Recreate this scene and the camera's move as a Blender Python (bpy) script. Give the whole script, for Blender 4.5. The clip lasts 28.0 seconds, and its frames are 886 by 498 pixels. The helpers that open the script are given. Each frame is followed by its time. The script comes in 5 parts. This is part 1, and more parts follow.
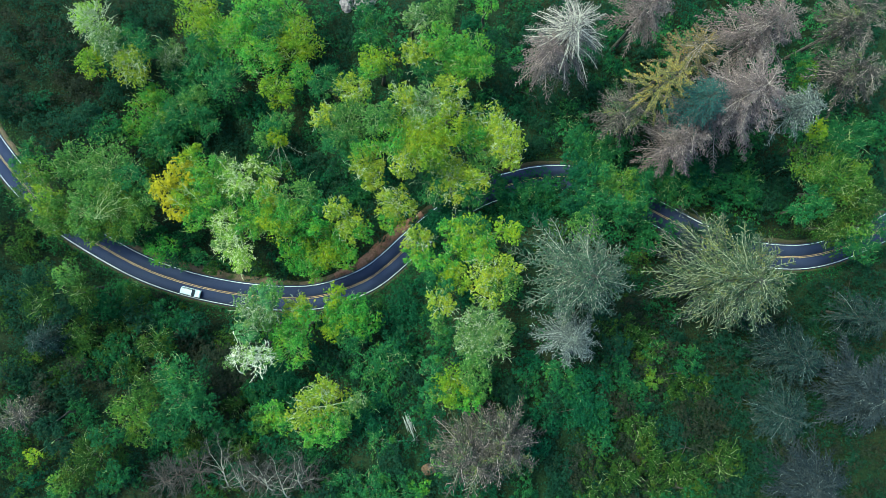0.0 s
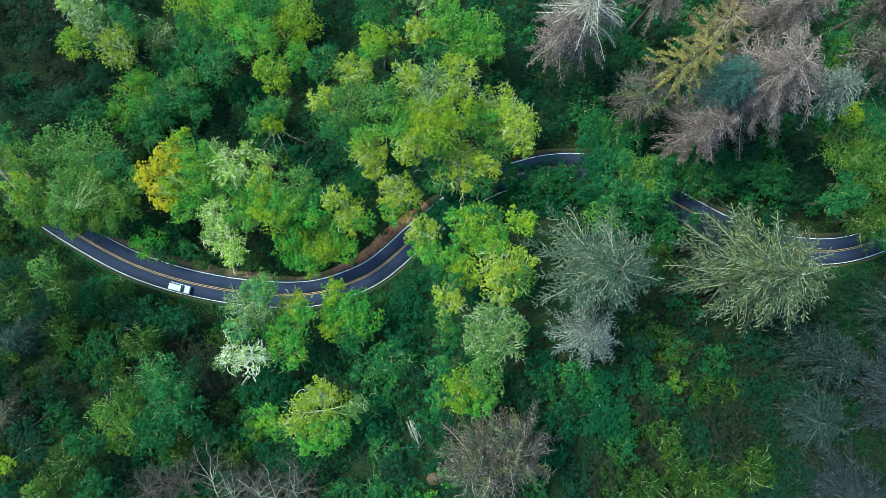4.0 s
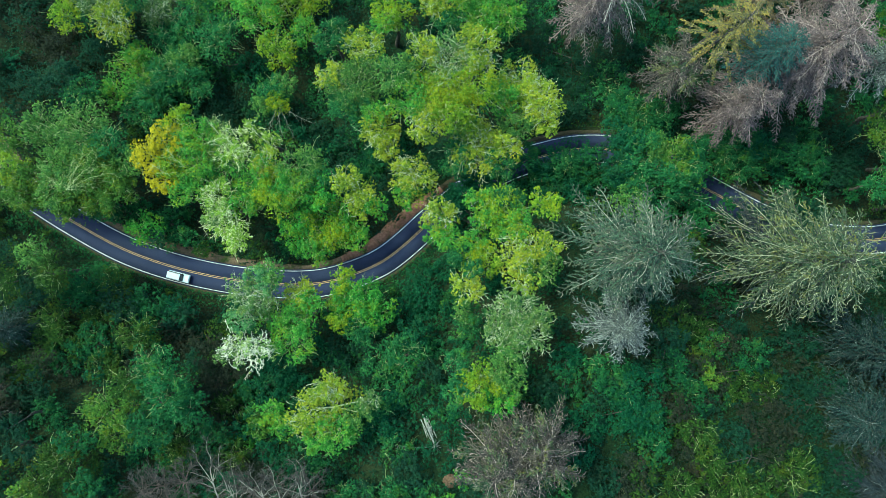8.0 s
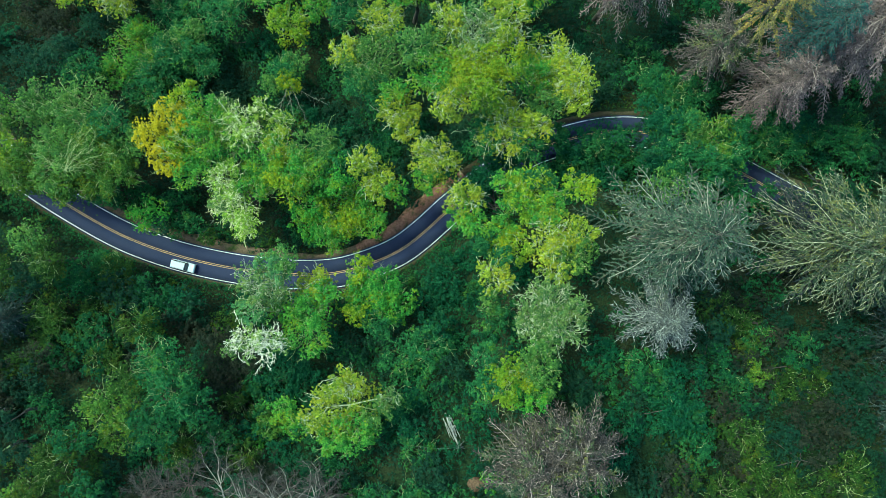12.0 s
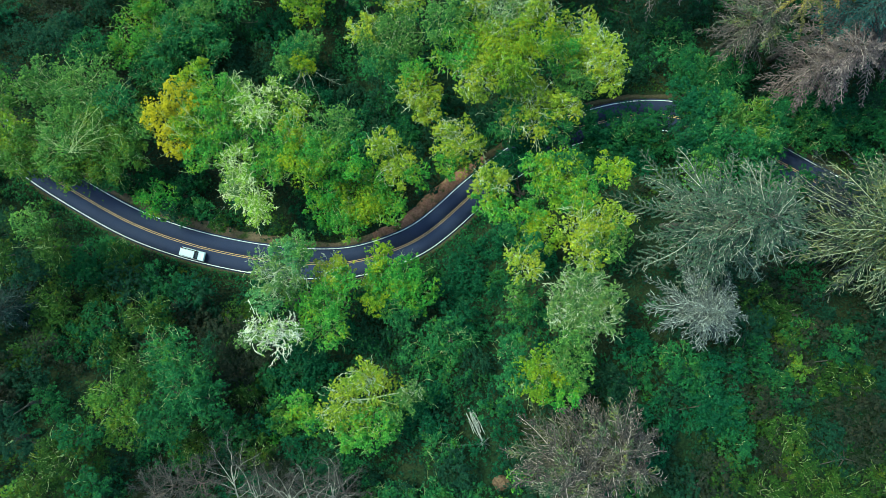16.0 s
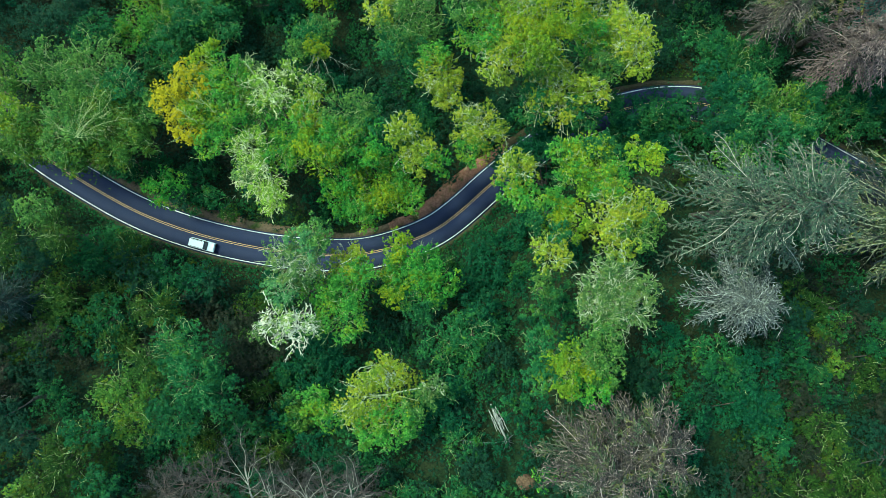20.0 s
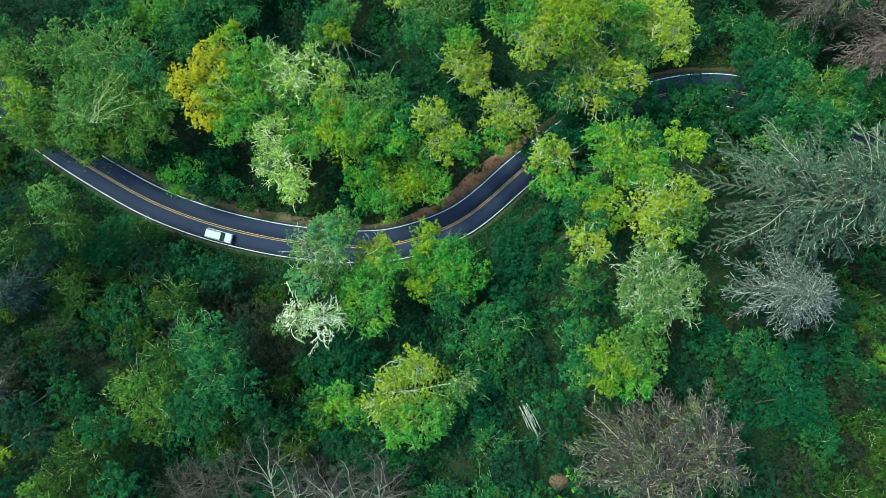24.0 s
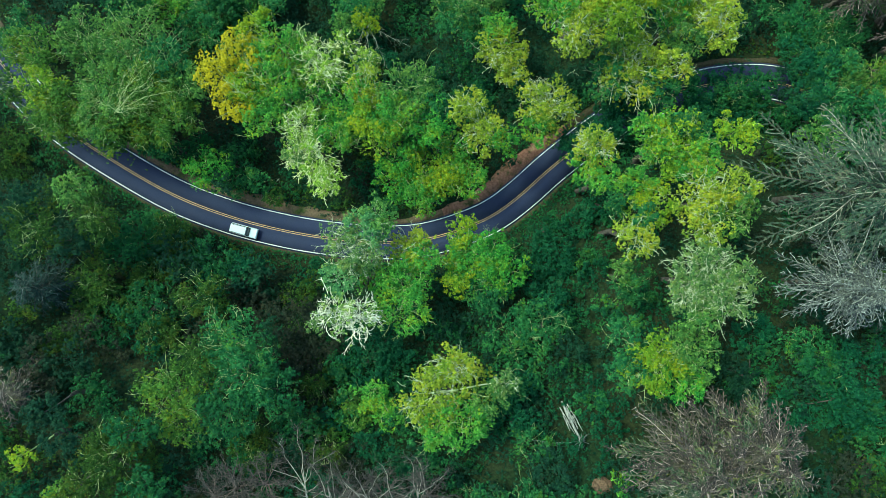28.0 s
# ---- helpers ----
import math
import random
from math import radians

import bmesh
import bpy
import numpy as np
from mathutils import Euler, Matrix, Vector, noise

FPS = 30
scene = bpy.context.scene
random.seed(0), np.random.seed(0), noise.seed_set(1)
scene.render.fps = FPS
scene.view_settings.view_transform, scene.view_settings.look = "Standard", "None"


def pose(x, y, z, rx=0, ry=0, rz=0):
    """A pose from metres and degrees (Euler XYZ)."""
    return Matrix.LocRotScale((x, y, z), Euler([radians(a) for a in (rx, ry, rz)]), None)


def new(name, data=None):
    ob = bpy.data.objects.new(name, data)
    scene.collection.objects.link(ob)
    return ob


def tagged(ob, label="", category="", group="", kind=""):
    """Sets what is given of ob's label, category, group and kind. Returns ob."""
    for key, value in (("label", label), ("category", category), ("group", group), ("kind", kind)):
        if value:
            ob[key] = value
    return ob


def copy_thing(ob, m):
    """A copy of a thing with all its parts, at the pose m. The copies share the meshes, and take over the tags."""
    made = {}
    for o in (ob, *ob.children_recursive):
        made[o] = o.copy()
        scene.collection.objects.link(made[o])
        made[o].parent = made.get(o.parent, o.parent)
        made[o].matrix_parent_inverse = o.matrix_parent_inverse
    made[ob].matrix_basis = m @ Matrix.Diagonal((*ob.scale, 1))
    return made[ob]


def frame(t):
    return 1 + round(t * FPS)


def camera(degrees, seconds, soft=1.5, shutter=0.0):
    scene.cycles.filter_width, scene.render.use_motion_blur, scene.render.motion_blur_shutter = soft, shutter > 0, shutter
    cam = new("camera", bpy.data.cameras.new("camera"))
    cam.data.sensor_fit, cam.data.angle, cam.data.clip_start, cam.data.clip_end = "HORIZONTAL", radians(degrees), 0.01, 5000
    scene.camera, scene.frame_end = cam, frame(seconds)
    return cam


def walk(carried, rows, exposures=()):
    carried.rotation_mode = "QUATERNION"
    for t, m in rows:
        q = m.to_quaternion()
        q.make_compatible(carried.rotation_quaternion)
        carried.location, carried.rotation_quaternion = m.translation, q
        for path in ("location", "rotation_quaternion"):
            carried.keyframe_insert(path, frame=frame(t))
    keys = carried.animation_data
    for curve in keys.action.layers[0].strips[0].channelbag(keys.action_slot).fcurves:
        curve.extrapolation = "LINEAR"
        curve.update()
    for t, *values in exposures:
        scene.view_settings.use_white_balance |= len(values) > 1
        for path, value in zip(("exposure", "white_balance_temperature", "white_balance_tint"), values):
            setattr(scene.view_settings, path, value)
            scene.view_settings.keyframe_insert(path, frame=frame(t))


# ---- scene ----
# ---- camera and its flight ----
cam = camera(73.5, 28.0, soft=0.6)
METRES, EYE, TILT, LEAN, TURN = 55.0, 153.6, -90.0, 0.0, 0.0
ROWS = [
    (0.0, 0.0, 0.0, 0.0, -0.0, 0.0, 0.0),
    (0.5, 0.0002, 0.021, -0.0015, -0.01, 0.06, -0.0),
    (1.0, -0.0003, 0.0431, -0.0039, -0.02, 0.1, -0.02),
    (1.5, -0.0017, 0.0648, -0.0067, -0.03, 0.11, -0.03),
    (2.0, -0.0042, 0.0867, -0.011, -0.04, 0.1, -0.04),
    (2.5, -0.0079, 0.1087, -0.0164, -0.04, 0.12, -0.04),
    (3.0, -0.0131, 0.131, -0.023, -0.03, 0.13, -0.06),
    (3.5, -0.0203, 0.1535, -0.0292, -0.03, 0.13, -0.06),
    (5.5, -0.0557, 0.2338, -0.0544, -0.04, 0.1, -0.15),
    (6.0, -0.0637, 0.2532, -0.0603, -0.02, 0.08, -0.18),
    (6.5, -0.07, 0.2725, -0.0664, 0.01, 0.07, -0.2),
    (7.0, -0.0762, 0.2916, -0.0722, 0.02, 0.04, -0.2),
    (7.5, -0.0818, 0.3096, -0.0768, 0.04, 0.01, -0.23),
    (8.0, -0.0889, 0.3286, -0.0824, 0.03, 0.0, -0.25),
    (8.5, -0.096, 0.3477, -0.0876, 0.04, -0.01, -0.28),
    (9.0, -0.1045, 0.3665, -0.0927, 0.05, -0.03, -0.28),
    (9.5, -0.1135, 0.3853, -0.0988, 0.04, -0.02, -0.31),
    (10.0, -0.1238, 0.4036, -0.1036, 0.04, -0.06, -0.34),
    (10.5, -0.135, 0.4217, -0.1085, 0.04, -0.08, -0.34),
    (11.0, -0.1469, 0.4397, -0.1138, 0.04, -0.09, -0.37),
    (11.5, -0.1587, 0.4566, -0.1181, 0.04, -0.11, -0.41),
    (12.0, -0.1701, 0.473, -0.1244, 0.05, -0.09, -0.43),
    (12.5, -0.1815, 0.488, -0.1287, 0.04, -0.13, -0.45),
    (14.5, -0.2187, 0.5376, -0.1473, 0.05, -0.27, -0.59),
    (15.0, -0.2277, 0.5472, -0.1514, 0.06, -0.3, -0.61),
    (15.5, -0.2364, 0.5571, -0.1544, 0.07, -0.33, -0.62),
    (16.0, -0.2457, 0.5671, -0.1576, 0.07, -0.37, -0.64),
    (16.5, -0.2538, 0.5772, -0.1609, 0.08, -0.39, -0.67),
    (17.0, -0.2622, 0.5867, -0.1639, 0.07, -0.42, -0.68),
    (17.5, -0.2707, 0.5962, -0.1672, 0.07, -0.44, -0.7),
    (18.0, -0.2794, 0.6059, -0.1712, 0.07, -0.46, -0.73),
    (18.5, -0.2877, 0.6154, -0.1746, 0.08, -0.49, -0.73),
    (19.0, -0.2961, 0.6246, -0.1789, 0.07, -0.48, -0.75),
    (19.5, -0.3042, 0.6337, -0.1826, 0.07, -0.5, -0.76),
    (20.0, -0.3121, 0.6428, -0.1862, 0.07, -0.51, -0.77),
    (20.5, -0.3205, 0.6517, -0.1901, 0.07, -0.53, -0.78),
    (21.0, -0.3304, 0.6601, -0.1935, 0.04, -0.54, -0.79),
    (21.5, -0.341, 0.6682, -0.1969, 0.03, -0.56, -0.79),
    (23.5, -0.3898, 0.7018, -0.2126, -0.03, -0.56, -0.89),
    (24.0, -0.4026, 0.7101, -0.2158, -0.05, -0.54, -0.9),
    (24.5, -0.4156, 0.718, -0.2183, -0.04, -0.55, -0.91),
    (25.0, -0.4292, 0.7256, -0.2202, -0.04, -0.58, -0.92),
    (25.5, -0.4425, 0.7335, -0.2236, -0.04, -0.58, -0.93),
    (26.0, -0.4554, 0.7415, -0.2261, -0.04, -0.58, -0.94),
    (26.5, -0.4695, 0.7493, -0.2288, -0.05, -0.57, -0.96),
    (27.0, -0.4834, 0.7567, -0.2297, -0.06, -0.6, -0.96),
    (27.5, -0.4981, 0.7644, -0.2302, -0.08, -0.62, -0.98),
    (28.0, -0.5118, 0.7722, -0.2296, -0.09, -0.63, -0.99),
]
walk(cam, [(t, pose(0, 0, EYE, TILT, LEAN, TURN) @ pose(METRES * x, METRES * y, METRES * z, 90 + pitch, roll, yaw)) for t, x, y, z, yaw, pitch, roll in ROWS], [(0, 1.41, 6100, -12), (12, 1.33, 6200, -16), (20, 1.27, 6300, -17), (28, 1.24, 6300, -16)])

# ---- sky, sun and exposure ----
SUN_ELEVATION, SUN_AZIMUTH = 52.0, 300.0
world = bpy.data.worlds.new("sky")
world.use_nodes = True
scene.world = world
sky = world.node_tree.nodes.new("ShaderNodeTexSky")
sky.sky_type, sky.sun_disc = "NISHITA", False
sky.sun_elevation, sky.sun_rotation = radians(SUN_ELEVATION), radians(SUN_AZIMUTH)
sky.air_density, sky.dust_density, sky.ozone_density = 1.0, 1.5, 1.5
world.node_tree.links.new(sky.outputs[0], world.node_tree.nodes["Background"].inputs[0])
world.node_tree.nodes["Background"].inputs[1].default_value = 0.175
sun_data = bpy.data.lights.new("sun", "SUN")
sun_data.energy, sun_data.angle, sun_data.color = 1.76, radians(15), (0.97, 0.99, 0.79)
sun = new("sun", sun_data)
sun.matrix_world = pose(0, 0, 200, 90 - SUN_ELEVATION, 0, 180 - SUN_AZIMUTH)

# ---- materials ----


def material(name, rough=0.8, metal=0.0, spec=0.3):
    m = bpy.data.materials.new(name)
    m.use_nodes = True
    b = m.node_tree.nodes["Principled BSDF"]
    b.inputs["Roughness"].default_value, b.inputs["Metallic"].default_value = rough, metal
    b.inputs["Specular IOR Level"].default_value = spec
    return m, m.node_tree, b


def node(tree, kind, **values):
    n = tree.nodes.new(kind)
    for key, value in values.items():
        n.inputs[key].default_value = value
    return n


def blend(tree, factor, a, b, mode="MIX"):
    """A colour between a and b; each of the three may be a socket or a value."""
    n = tree.nodes.new("ShaderNodeMix")
    n.data_type, n.blend_type = "RGBA", mode
    for socket, value in ((n.inputs[0], factor), (n.inputs[6], a), (n.inputs[7], b)):
        if isinstance(value, bpy.types.NodeSocket):
            tree.links.new(value, socket)
        else:
            socket.default_value = value if isinstance(value, float) else (*value, 1.0)
    return n.outputs[2]


def noise_of(tree, scale, detail=3.0, space="Object", rough=0.6):
    co = tree.nodes.new("ShaderNodeTexCoord")
    if space == "World":
        co = tree.nodes.new("ShaderNodeNewGeometry")
        out = co.outputs["Position"]
    else:
        out = co.outputs[space]
    n = node(tree, "ShaderNodeTexNoise", Scale=scale, Detail=detail, Roughness=rough)
    tree.links.new(out, n.inputs["Vector"])
    return n.outputs["Fac"]


def ramp(tree, socket, low, high):
    n = tree.nodes.new("ShaderNodeMapRange")
    n.interpolation_type = "SMOOTHSTEP"
    n.inputs[1].default_value, n.inputs[2].default_value = low, high
    tree.links.new(socket, n.inputs[0])
    return n.outputs[0]


def plain(name, colour, rough=0.5, metal=0.0, spec=0.5, wear=0.15, scale=3.0):
    m, tree, b = material(name, rough, metal, spec)
    dark = tuple(v * (1 - wear) for v in colour)
    tree.links.new(blend(tree, ramp(tree, noise_of(tree, scale), 0.35, 0.65), colour, dark), b.inputs["Base Color"])
    return m


def leaf(name, fresh, deep, turning, glow=0.35, patch=0.35, calm=0.45):
    """Leaves: fresh and deep mix leaf by leaf, and turning comes in patches a few metres wide."""
    m, tree, b = material(name, 0.7, 0.0, 0.08)
    island = tree.nodes.new("ShaderNodeNewGeometry").outputs["Random Per Island"]
    own = tree.nodes.new("ShaderNodeObjectInfo").outputs["Random"]
    fresh, deep = tuple(a * b for a, b in zip(fresh, (0.92, 1.0, 1.1))), tuple(a * b for a, b in zip(deep, (0.85, 1.0, 1.2)))
    mid = tuple((1 - calm) * a + calm * b for a, b in zip(deep, fresh))
    mixed = blend(tree, ramp(tree, island, 0.0, 1.0), mid, tuple(1.4 * v for v in fresh))
    fine = ramp(tree, noise_of(tree, 1.0, 3.0, "World"), 0.42, 0.58)
    mixed = blend(tree, fine, mixed, blend(tree, 0.6, mixed, deep))
    spots = ramp(tree, noise_of(tree, 0.30, 4.0, "World"), 0.62 - patch * 0.35, 0.80 - patch * 0.3)
    mixed = blend(tree, spots, mixed, blend(tree, ramp(tree, island, 0.1, 0.9), turning, mixed))
    tuft = ramp(tree, noise_of(tree, 2.6, 2.0, "World"), 0.34, 0.66)
    mixed = blend(tree, tuft, blend(tree, 0.55, mixed, deep), mixed)
    shift = node(tree, "ShaderNodeHueSaturation")
    span = tree.nodes.new("ShaderNodeMapRange")
    span.inputs[3].default_value, span.inputs[4].default_value = 0.85, 1.15
    tree.links.new(own, span.inputs[0])
    tree.links.new(span.outputs[0], shift.inputs["Value"])
    tree.links.new(mixed, shift.inputs["Color"])
    tree.links.new(shift.outputs[0], b.inputs["Base Color"])
    thin = tree.nodes.new("ShaderNodeBsdfTranslucent")
    tree.links.new(shift.outputs[0], thin.inputs["Color"])
    both = node(tree, "ShaderNodeMixShader", Fac=glow)
    tree.links.new(b.outputs[0], both.inputs[1])
    tree.links.new(thin.outputs[0], both.inputs[2])
    tree.links.new(both.outputs[0], tree.nodes["Material Output"].inputs[0])
    return m


LEAVES = {
    "lime": leaf("lime_leaves", (0.155, 0.36, 0.040), (0.018, 0.12, 0.022), (0.32, 0.39, 0.012), patch=0.5),
    "limey": leaf("yellow_green_leaves", (0.265, 0.36, 0.026), (0.05, 0.15, 0.012), (0.36, 0.37, 0.012), patch=0.6),
    "limeo": leaf("olive_lime_leaves", (0.135, 0.25, 0.036), (0.022, 0.08, 0.013), (0.23, 0.28, 0.014), patch=0.5),
    "bright": leaf("bright_green_leaves", (0.125, 0.335, 0.036), (0.012, 0.12, 0.022), (0.27, 0.37, 0.010), patch=0.45),
    "green": leaf("green_leaves", (0.062, 0.190, 0.046), (0.011, 0.070, 0.024), (0.14, 0.27, 0.016)),
    "palegreen": leaf("grey_green_leaves", (0.165, 0.285, 0.045), (0.020, 0.09, 0.024), (0.21, 0.32, 0.05)),
    "palelime": leaf("pale_lime_leaves", (0.375, 0.42, 0.034), (0.055, 0.13, 0.016), (0.46, 0.43, 0.035), patch=0.55),
    "pale": leaf("lichen_grey_leaves", (0.20, 0.28, 0.06), (0.036, 0.095, 0.03), (0.28, 0.32, 0.07)),
    "paleteal": leaf("pale_blue_green_leaves", (0.17, 0.33, 0.09), (0.028, 0.11, 0.040), (0.25, 0.38, 0.11)),
    "bare": leaf("sparse_lichen_white_leaves", (0.36, 0.48, 0.10), (0.08, 0.16, 0.04), (0.46, 0.50, 0.17)),
    "white": leaf("lichen_white_leaves", (0.40, 0.52, 0.06), (0.09, 0.18, 0.025), (0.46, 0.52, 0.09)),
    "yellow": leaf("golden_leaves", (0.58, 0.46, 0.022), (0.28, 0.25, 0.014), (0.58, 0.47, 0.014), patch=0.6),
    "olive": leaf("olive_leaves", (0.064, 0.124, 0.015), (0.017, 0.048, 0.012), (0.13, 0.15, 0.012)),
    "teal": leaf("blue_green_leaves", (0.026, 0.112, 0.038), (0.008, 0.052, 0.022), (0.05, 0.13, 0.04)),
    "tealg": leaf("deep_green_leaves", (0.037, 0.134, 0.030), (0.012, 0.060, 0.023), (0.07, 0.125, 0.02)),
    # these two also carry the shade of the gaps between crowns in their colour
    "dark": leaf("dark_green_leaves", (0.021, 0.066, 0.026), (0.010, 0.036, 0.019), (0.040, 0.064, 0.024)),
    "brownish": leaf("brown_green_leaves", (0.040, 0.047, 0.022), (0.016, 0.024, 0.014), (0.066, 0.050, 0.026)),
}


def needle(name, fresh, deep, tip):
    return leaf(name, fresh, deep, tip, glow=0.15, patch=0.5, calm=0.1)


NEEDLES = {
    "fir_pale": needle("pale_dead_sprays", (0.20, 0.155, 0.145), (0.06, 0.045, 0.045), (0.24, 0.21, 0.18)),
    "fir_mauve": needle("mauve_dead_sprays", (0.262, 0.170, 0.142), (0.070, 0.048, 0.044), (0.26, 0.205, 0.17)),
    "fir_brown": needle("brown_dead_sprays", (0.112, 0.085, 0.066), (0.026, 0.023, 0.020), (0.13, 0.13, 0.07)),
    "fir_grey": needle("grey_dead_sprays", (0.12, 0.125, 0.108), (0.035, 0.036, 0.032), (0.16, 0.17, 0.14)),
    "fir_dark": needle("dark_dead_sprays", (0.034, 0.045, 0.044), (0.011, 0.015, 0.016), (0.065, 0.075, 0.073)),
    "fir_gold": needle("gold_needles", (0.30, 0.245, 0.065), (0.080, 0.072, 0.022), (0.44, 0.29, 0.045)),
    "fir_goldbrown": needle("gold_brown_needles", (0.27, 0.18, 0.055), (0.07, 0.055, 0.03), (0.30, 0.18, 0.03)),
    "spruce_blue": needle("blue_needles", (0.055, 0.14, 0.10), (0.016, 0.05, 0.042), (0.09, 0.17, 0.13)),
    "spruce_pale": needle("olive_grey_needles", (0.105, 0.14, 0.062), (0.016, 0.034, 0.019), (0.25, 0.24, 0.05)),
    "spruce_grey": needle("grey_green_needles", (0.088, 0.135, 0.070), (0.020, 0.038, 0.024), (0.18, 0.18, 0.11)),
    "spruce_dark": needle("dark_needles", (0.030, 0.062, 0.042), (0.007, 0.015, 0.014), (0.055, 0.083, 0.070)),
}


def bark(name, colour, dark):
    m, tree, b = material(name, 0.9, 0.0, 0.2)
    tree.links.new(blend(tree, ramp(tree, noise_of(tree, 2.5, 5.0), 0.35, 0.65), colour, dark), b.inputs["Base Color"])
    return m


BARK = bark("grey_bark", (0.10, 0.09, 0.075), (0.045, 0.04, 0.034))
BONE_WOOD = bark("bone_white_twigs", (0.88, 0.87, 0.68), (0.66, 0.66, 0.48))
LICHEN = bark("lichen_bark", (0.62, 0.68, 0.42), (0.36, 0.42, 0.24))
WHITE_WOOD = bark("bleached_wood", (0.82, 0.86, 0.48), (0.58, 0.64, 0.30))
PALE_WOOD = bark("pale_dead_wood", (0.46, 0.37, 0.315), (0.20, 0.16, 0.14))
GREEN_TWIG = bark("green_twig_bark", (0.48, 0.56, 0.24), (0.28, 0.36, 0.13))
ASH_WOOD = bark("ash_white_dead_wood", (0.44, 0.48, 0.41), (0.17, 0.19, 0.16))
BEIGE_WOOD = bark("beige_dead_wood", (0.62, 0.57, 0.46), (0.38, 0.34, 0.27))
SLATE_WOOD = bark("slate_dead_wood", (0.072, 0.082, 0.074), (0.03, 0.036, 0.034))
SILVER_WOOD = bark("silver_dead_wood", (0.22, 0.255, 0.225), (0.10, 0.12, 0.11))
LICHEN_GREY = bark("grey_lichen_bark", (0.29, 0.33, 0.25), (0.11, 0.13, 0.095))
MAUVE_WOOD = bark("mauve_dead_wood", (0.20, 0.155, 0.130), (0.082, 0.065, 0.056))
TWIG_HAZE = bark("brown_fine_twigs", (0.115, 0.105, 0.09), (0.055, 0.05, 0.044))
BEIGE_GREY_WOOD = bark("beige_grey_dead_wood", (0.40, 0.38, 0.30), (0.20, 0.19, 0.15))
OLIVE_WOOD = bark("olive_lichen_bark", (0.40, 0.41, 0.27), (0.16, 0.17, 0.10))
DARK_WOOD = bark("dark_wood", (0.10, 0.10, 0.08), (0.04, 0.04, 0.035))


def ground_material():
    m, tree, b = material("forest_floor", 0.95, 0.0, 0.1)
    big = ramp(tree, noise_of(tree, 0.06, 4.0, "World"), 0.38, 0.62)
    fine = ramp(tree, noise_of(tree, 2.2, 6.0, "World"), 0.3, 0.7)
    # near-black greens and browns: shade under the trees is put into the colour
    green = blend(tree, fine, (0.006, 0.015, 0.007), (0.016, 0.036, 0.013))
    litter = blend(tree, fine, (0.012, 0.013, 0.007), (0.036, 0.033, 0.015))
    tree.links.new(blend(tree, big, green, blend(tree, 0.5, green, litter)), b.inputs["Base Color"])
    bump = node(tree, "ShaderNodeBump", Strength=0.6, Distance=0.2)
    tree.links.new(noise_of(tree, 3.0, 6.0, "World"), bump.inputs["Height"])
    tree.links.new(bump.outputs[0], b.inputs["Normal"])
    return m


def asphalt_material():
    m, tree, b = material("asphalt", 0.9, 0.0, 0.2)
    fine = ramp(tree, noise_of(tree, 9.0, 6.0, "World", 0.8), 0.25, 0.75)
    broad = ramp(tree, noise_of(tree, 0.35, 4.0, "World"), 0.35, 0.7)
    base = blend(tree, fine, (0.017, 0.026, 0.060), (0.029, 0.038, 0.082))
    tree.links.new(blend(tree, broad, base, blend(tree, 0.25, base, (0.038, 0.046, 0.074))), b.inputs["Base Color"])
    bump = node(tree, "ShaderNodeBump", Strength=0.3, Distance=0.01)
    tree.links.new(noise_of(tree, 40.0, 4.0, "World"), bump.inputs["Height"])
    tree.links.new(bump.outputs[0], b.inputs["Normal"])
    return m


def dirt_material(name, red):
    m, tree, b = material(name, 0.95, 0.0, 0.1)
    fine = ramp(tree, noise_of(tree, 3.0, 6.0, "World"), 0.3, 0.7)
    broad = ramp(tree, noise_of(tree, 0.5, 4.0, "World"), 0.48, 0.72)
    soil = blend(tree, fine, tuple(v * 0.55 for v in red), red)
    grass = blend(tree, fine, (0.025, 0.05, 0.014), (0.06, 0.085, 0.022))
    tree.links.new(blend(tree, broad, soil, grass), b.inputs["Base Color"])
    bump = node(tree, "ShaderNodeBump", Strength=0.6, Distance=0.08)
    tree.links.new(noise_of(tree, 4.0, 6.0, "World"), bump.inputs["Height"])
    tree.links.new(bump.outputs[0], b.inputs["Normal"])
    return m


def line_material(name, colour):
    m, tree, b = material(name, 0.6, 0.0, 0.4)
    worn = ramp(tree, noise_of(tree, 2.0, 6.0, "World", 0.8), 0.55, 0.75)
    tree.links.new(blend(tree, worn, colour, tuple(v * 0.45 for v in colour)), b.inputs["Base Color"])
    return m


GROUND, ASPHALT = ground_material(), asphalt_material()
RED_DIRT, BROWN_DIRT, GREY_DIRT = dirt_material("red_dirt", (0.34, 0.17, 0.115)), dirt_material("brown_dirt", (0.16, 0.118, 0.078)), dirt_material("verge_soil", (0.075, 0.066, 0.040))
WHITE_LINE, YELLOW_LINE = line_material("white_road_paint", (0.75, 0.76, 0.74)), line_material("yellow_road_paint", (0.56, 0.37, 0.16))

# ---- mesh tools ----
rng = np.random.default_rng(7)


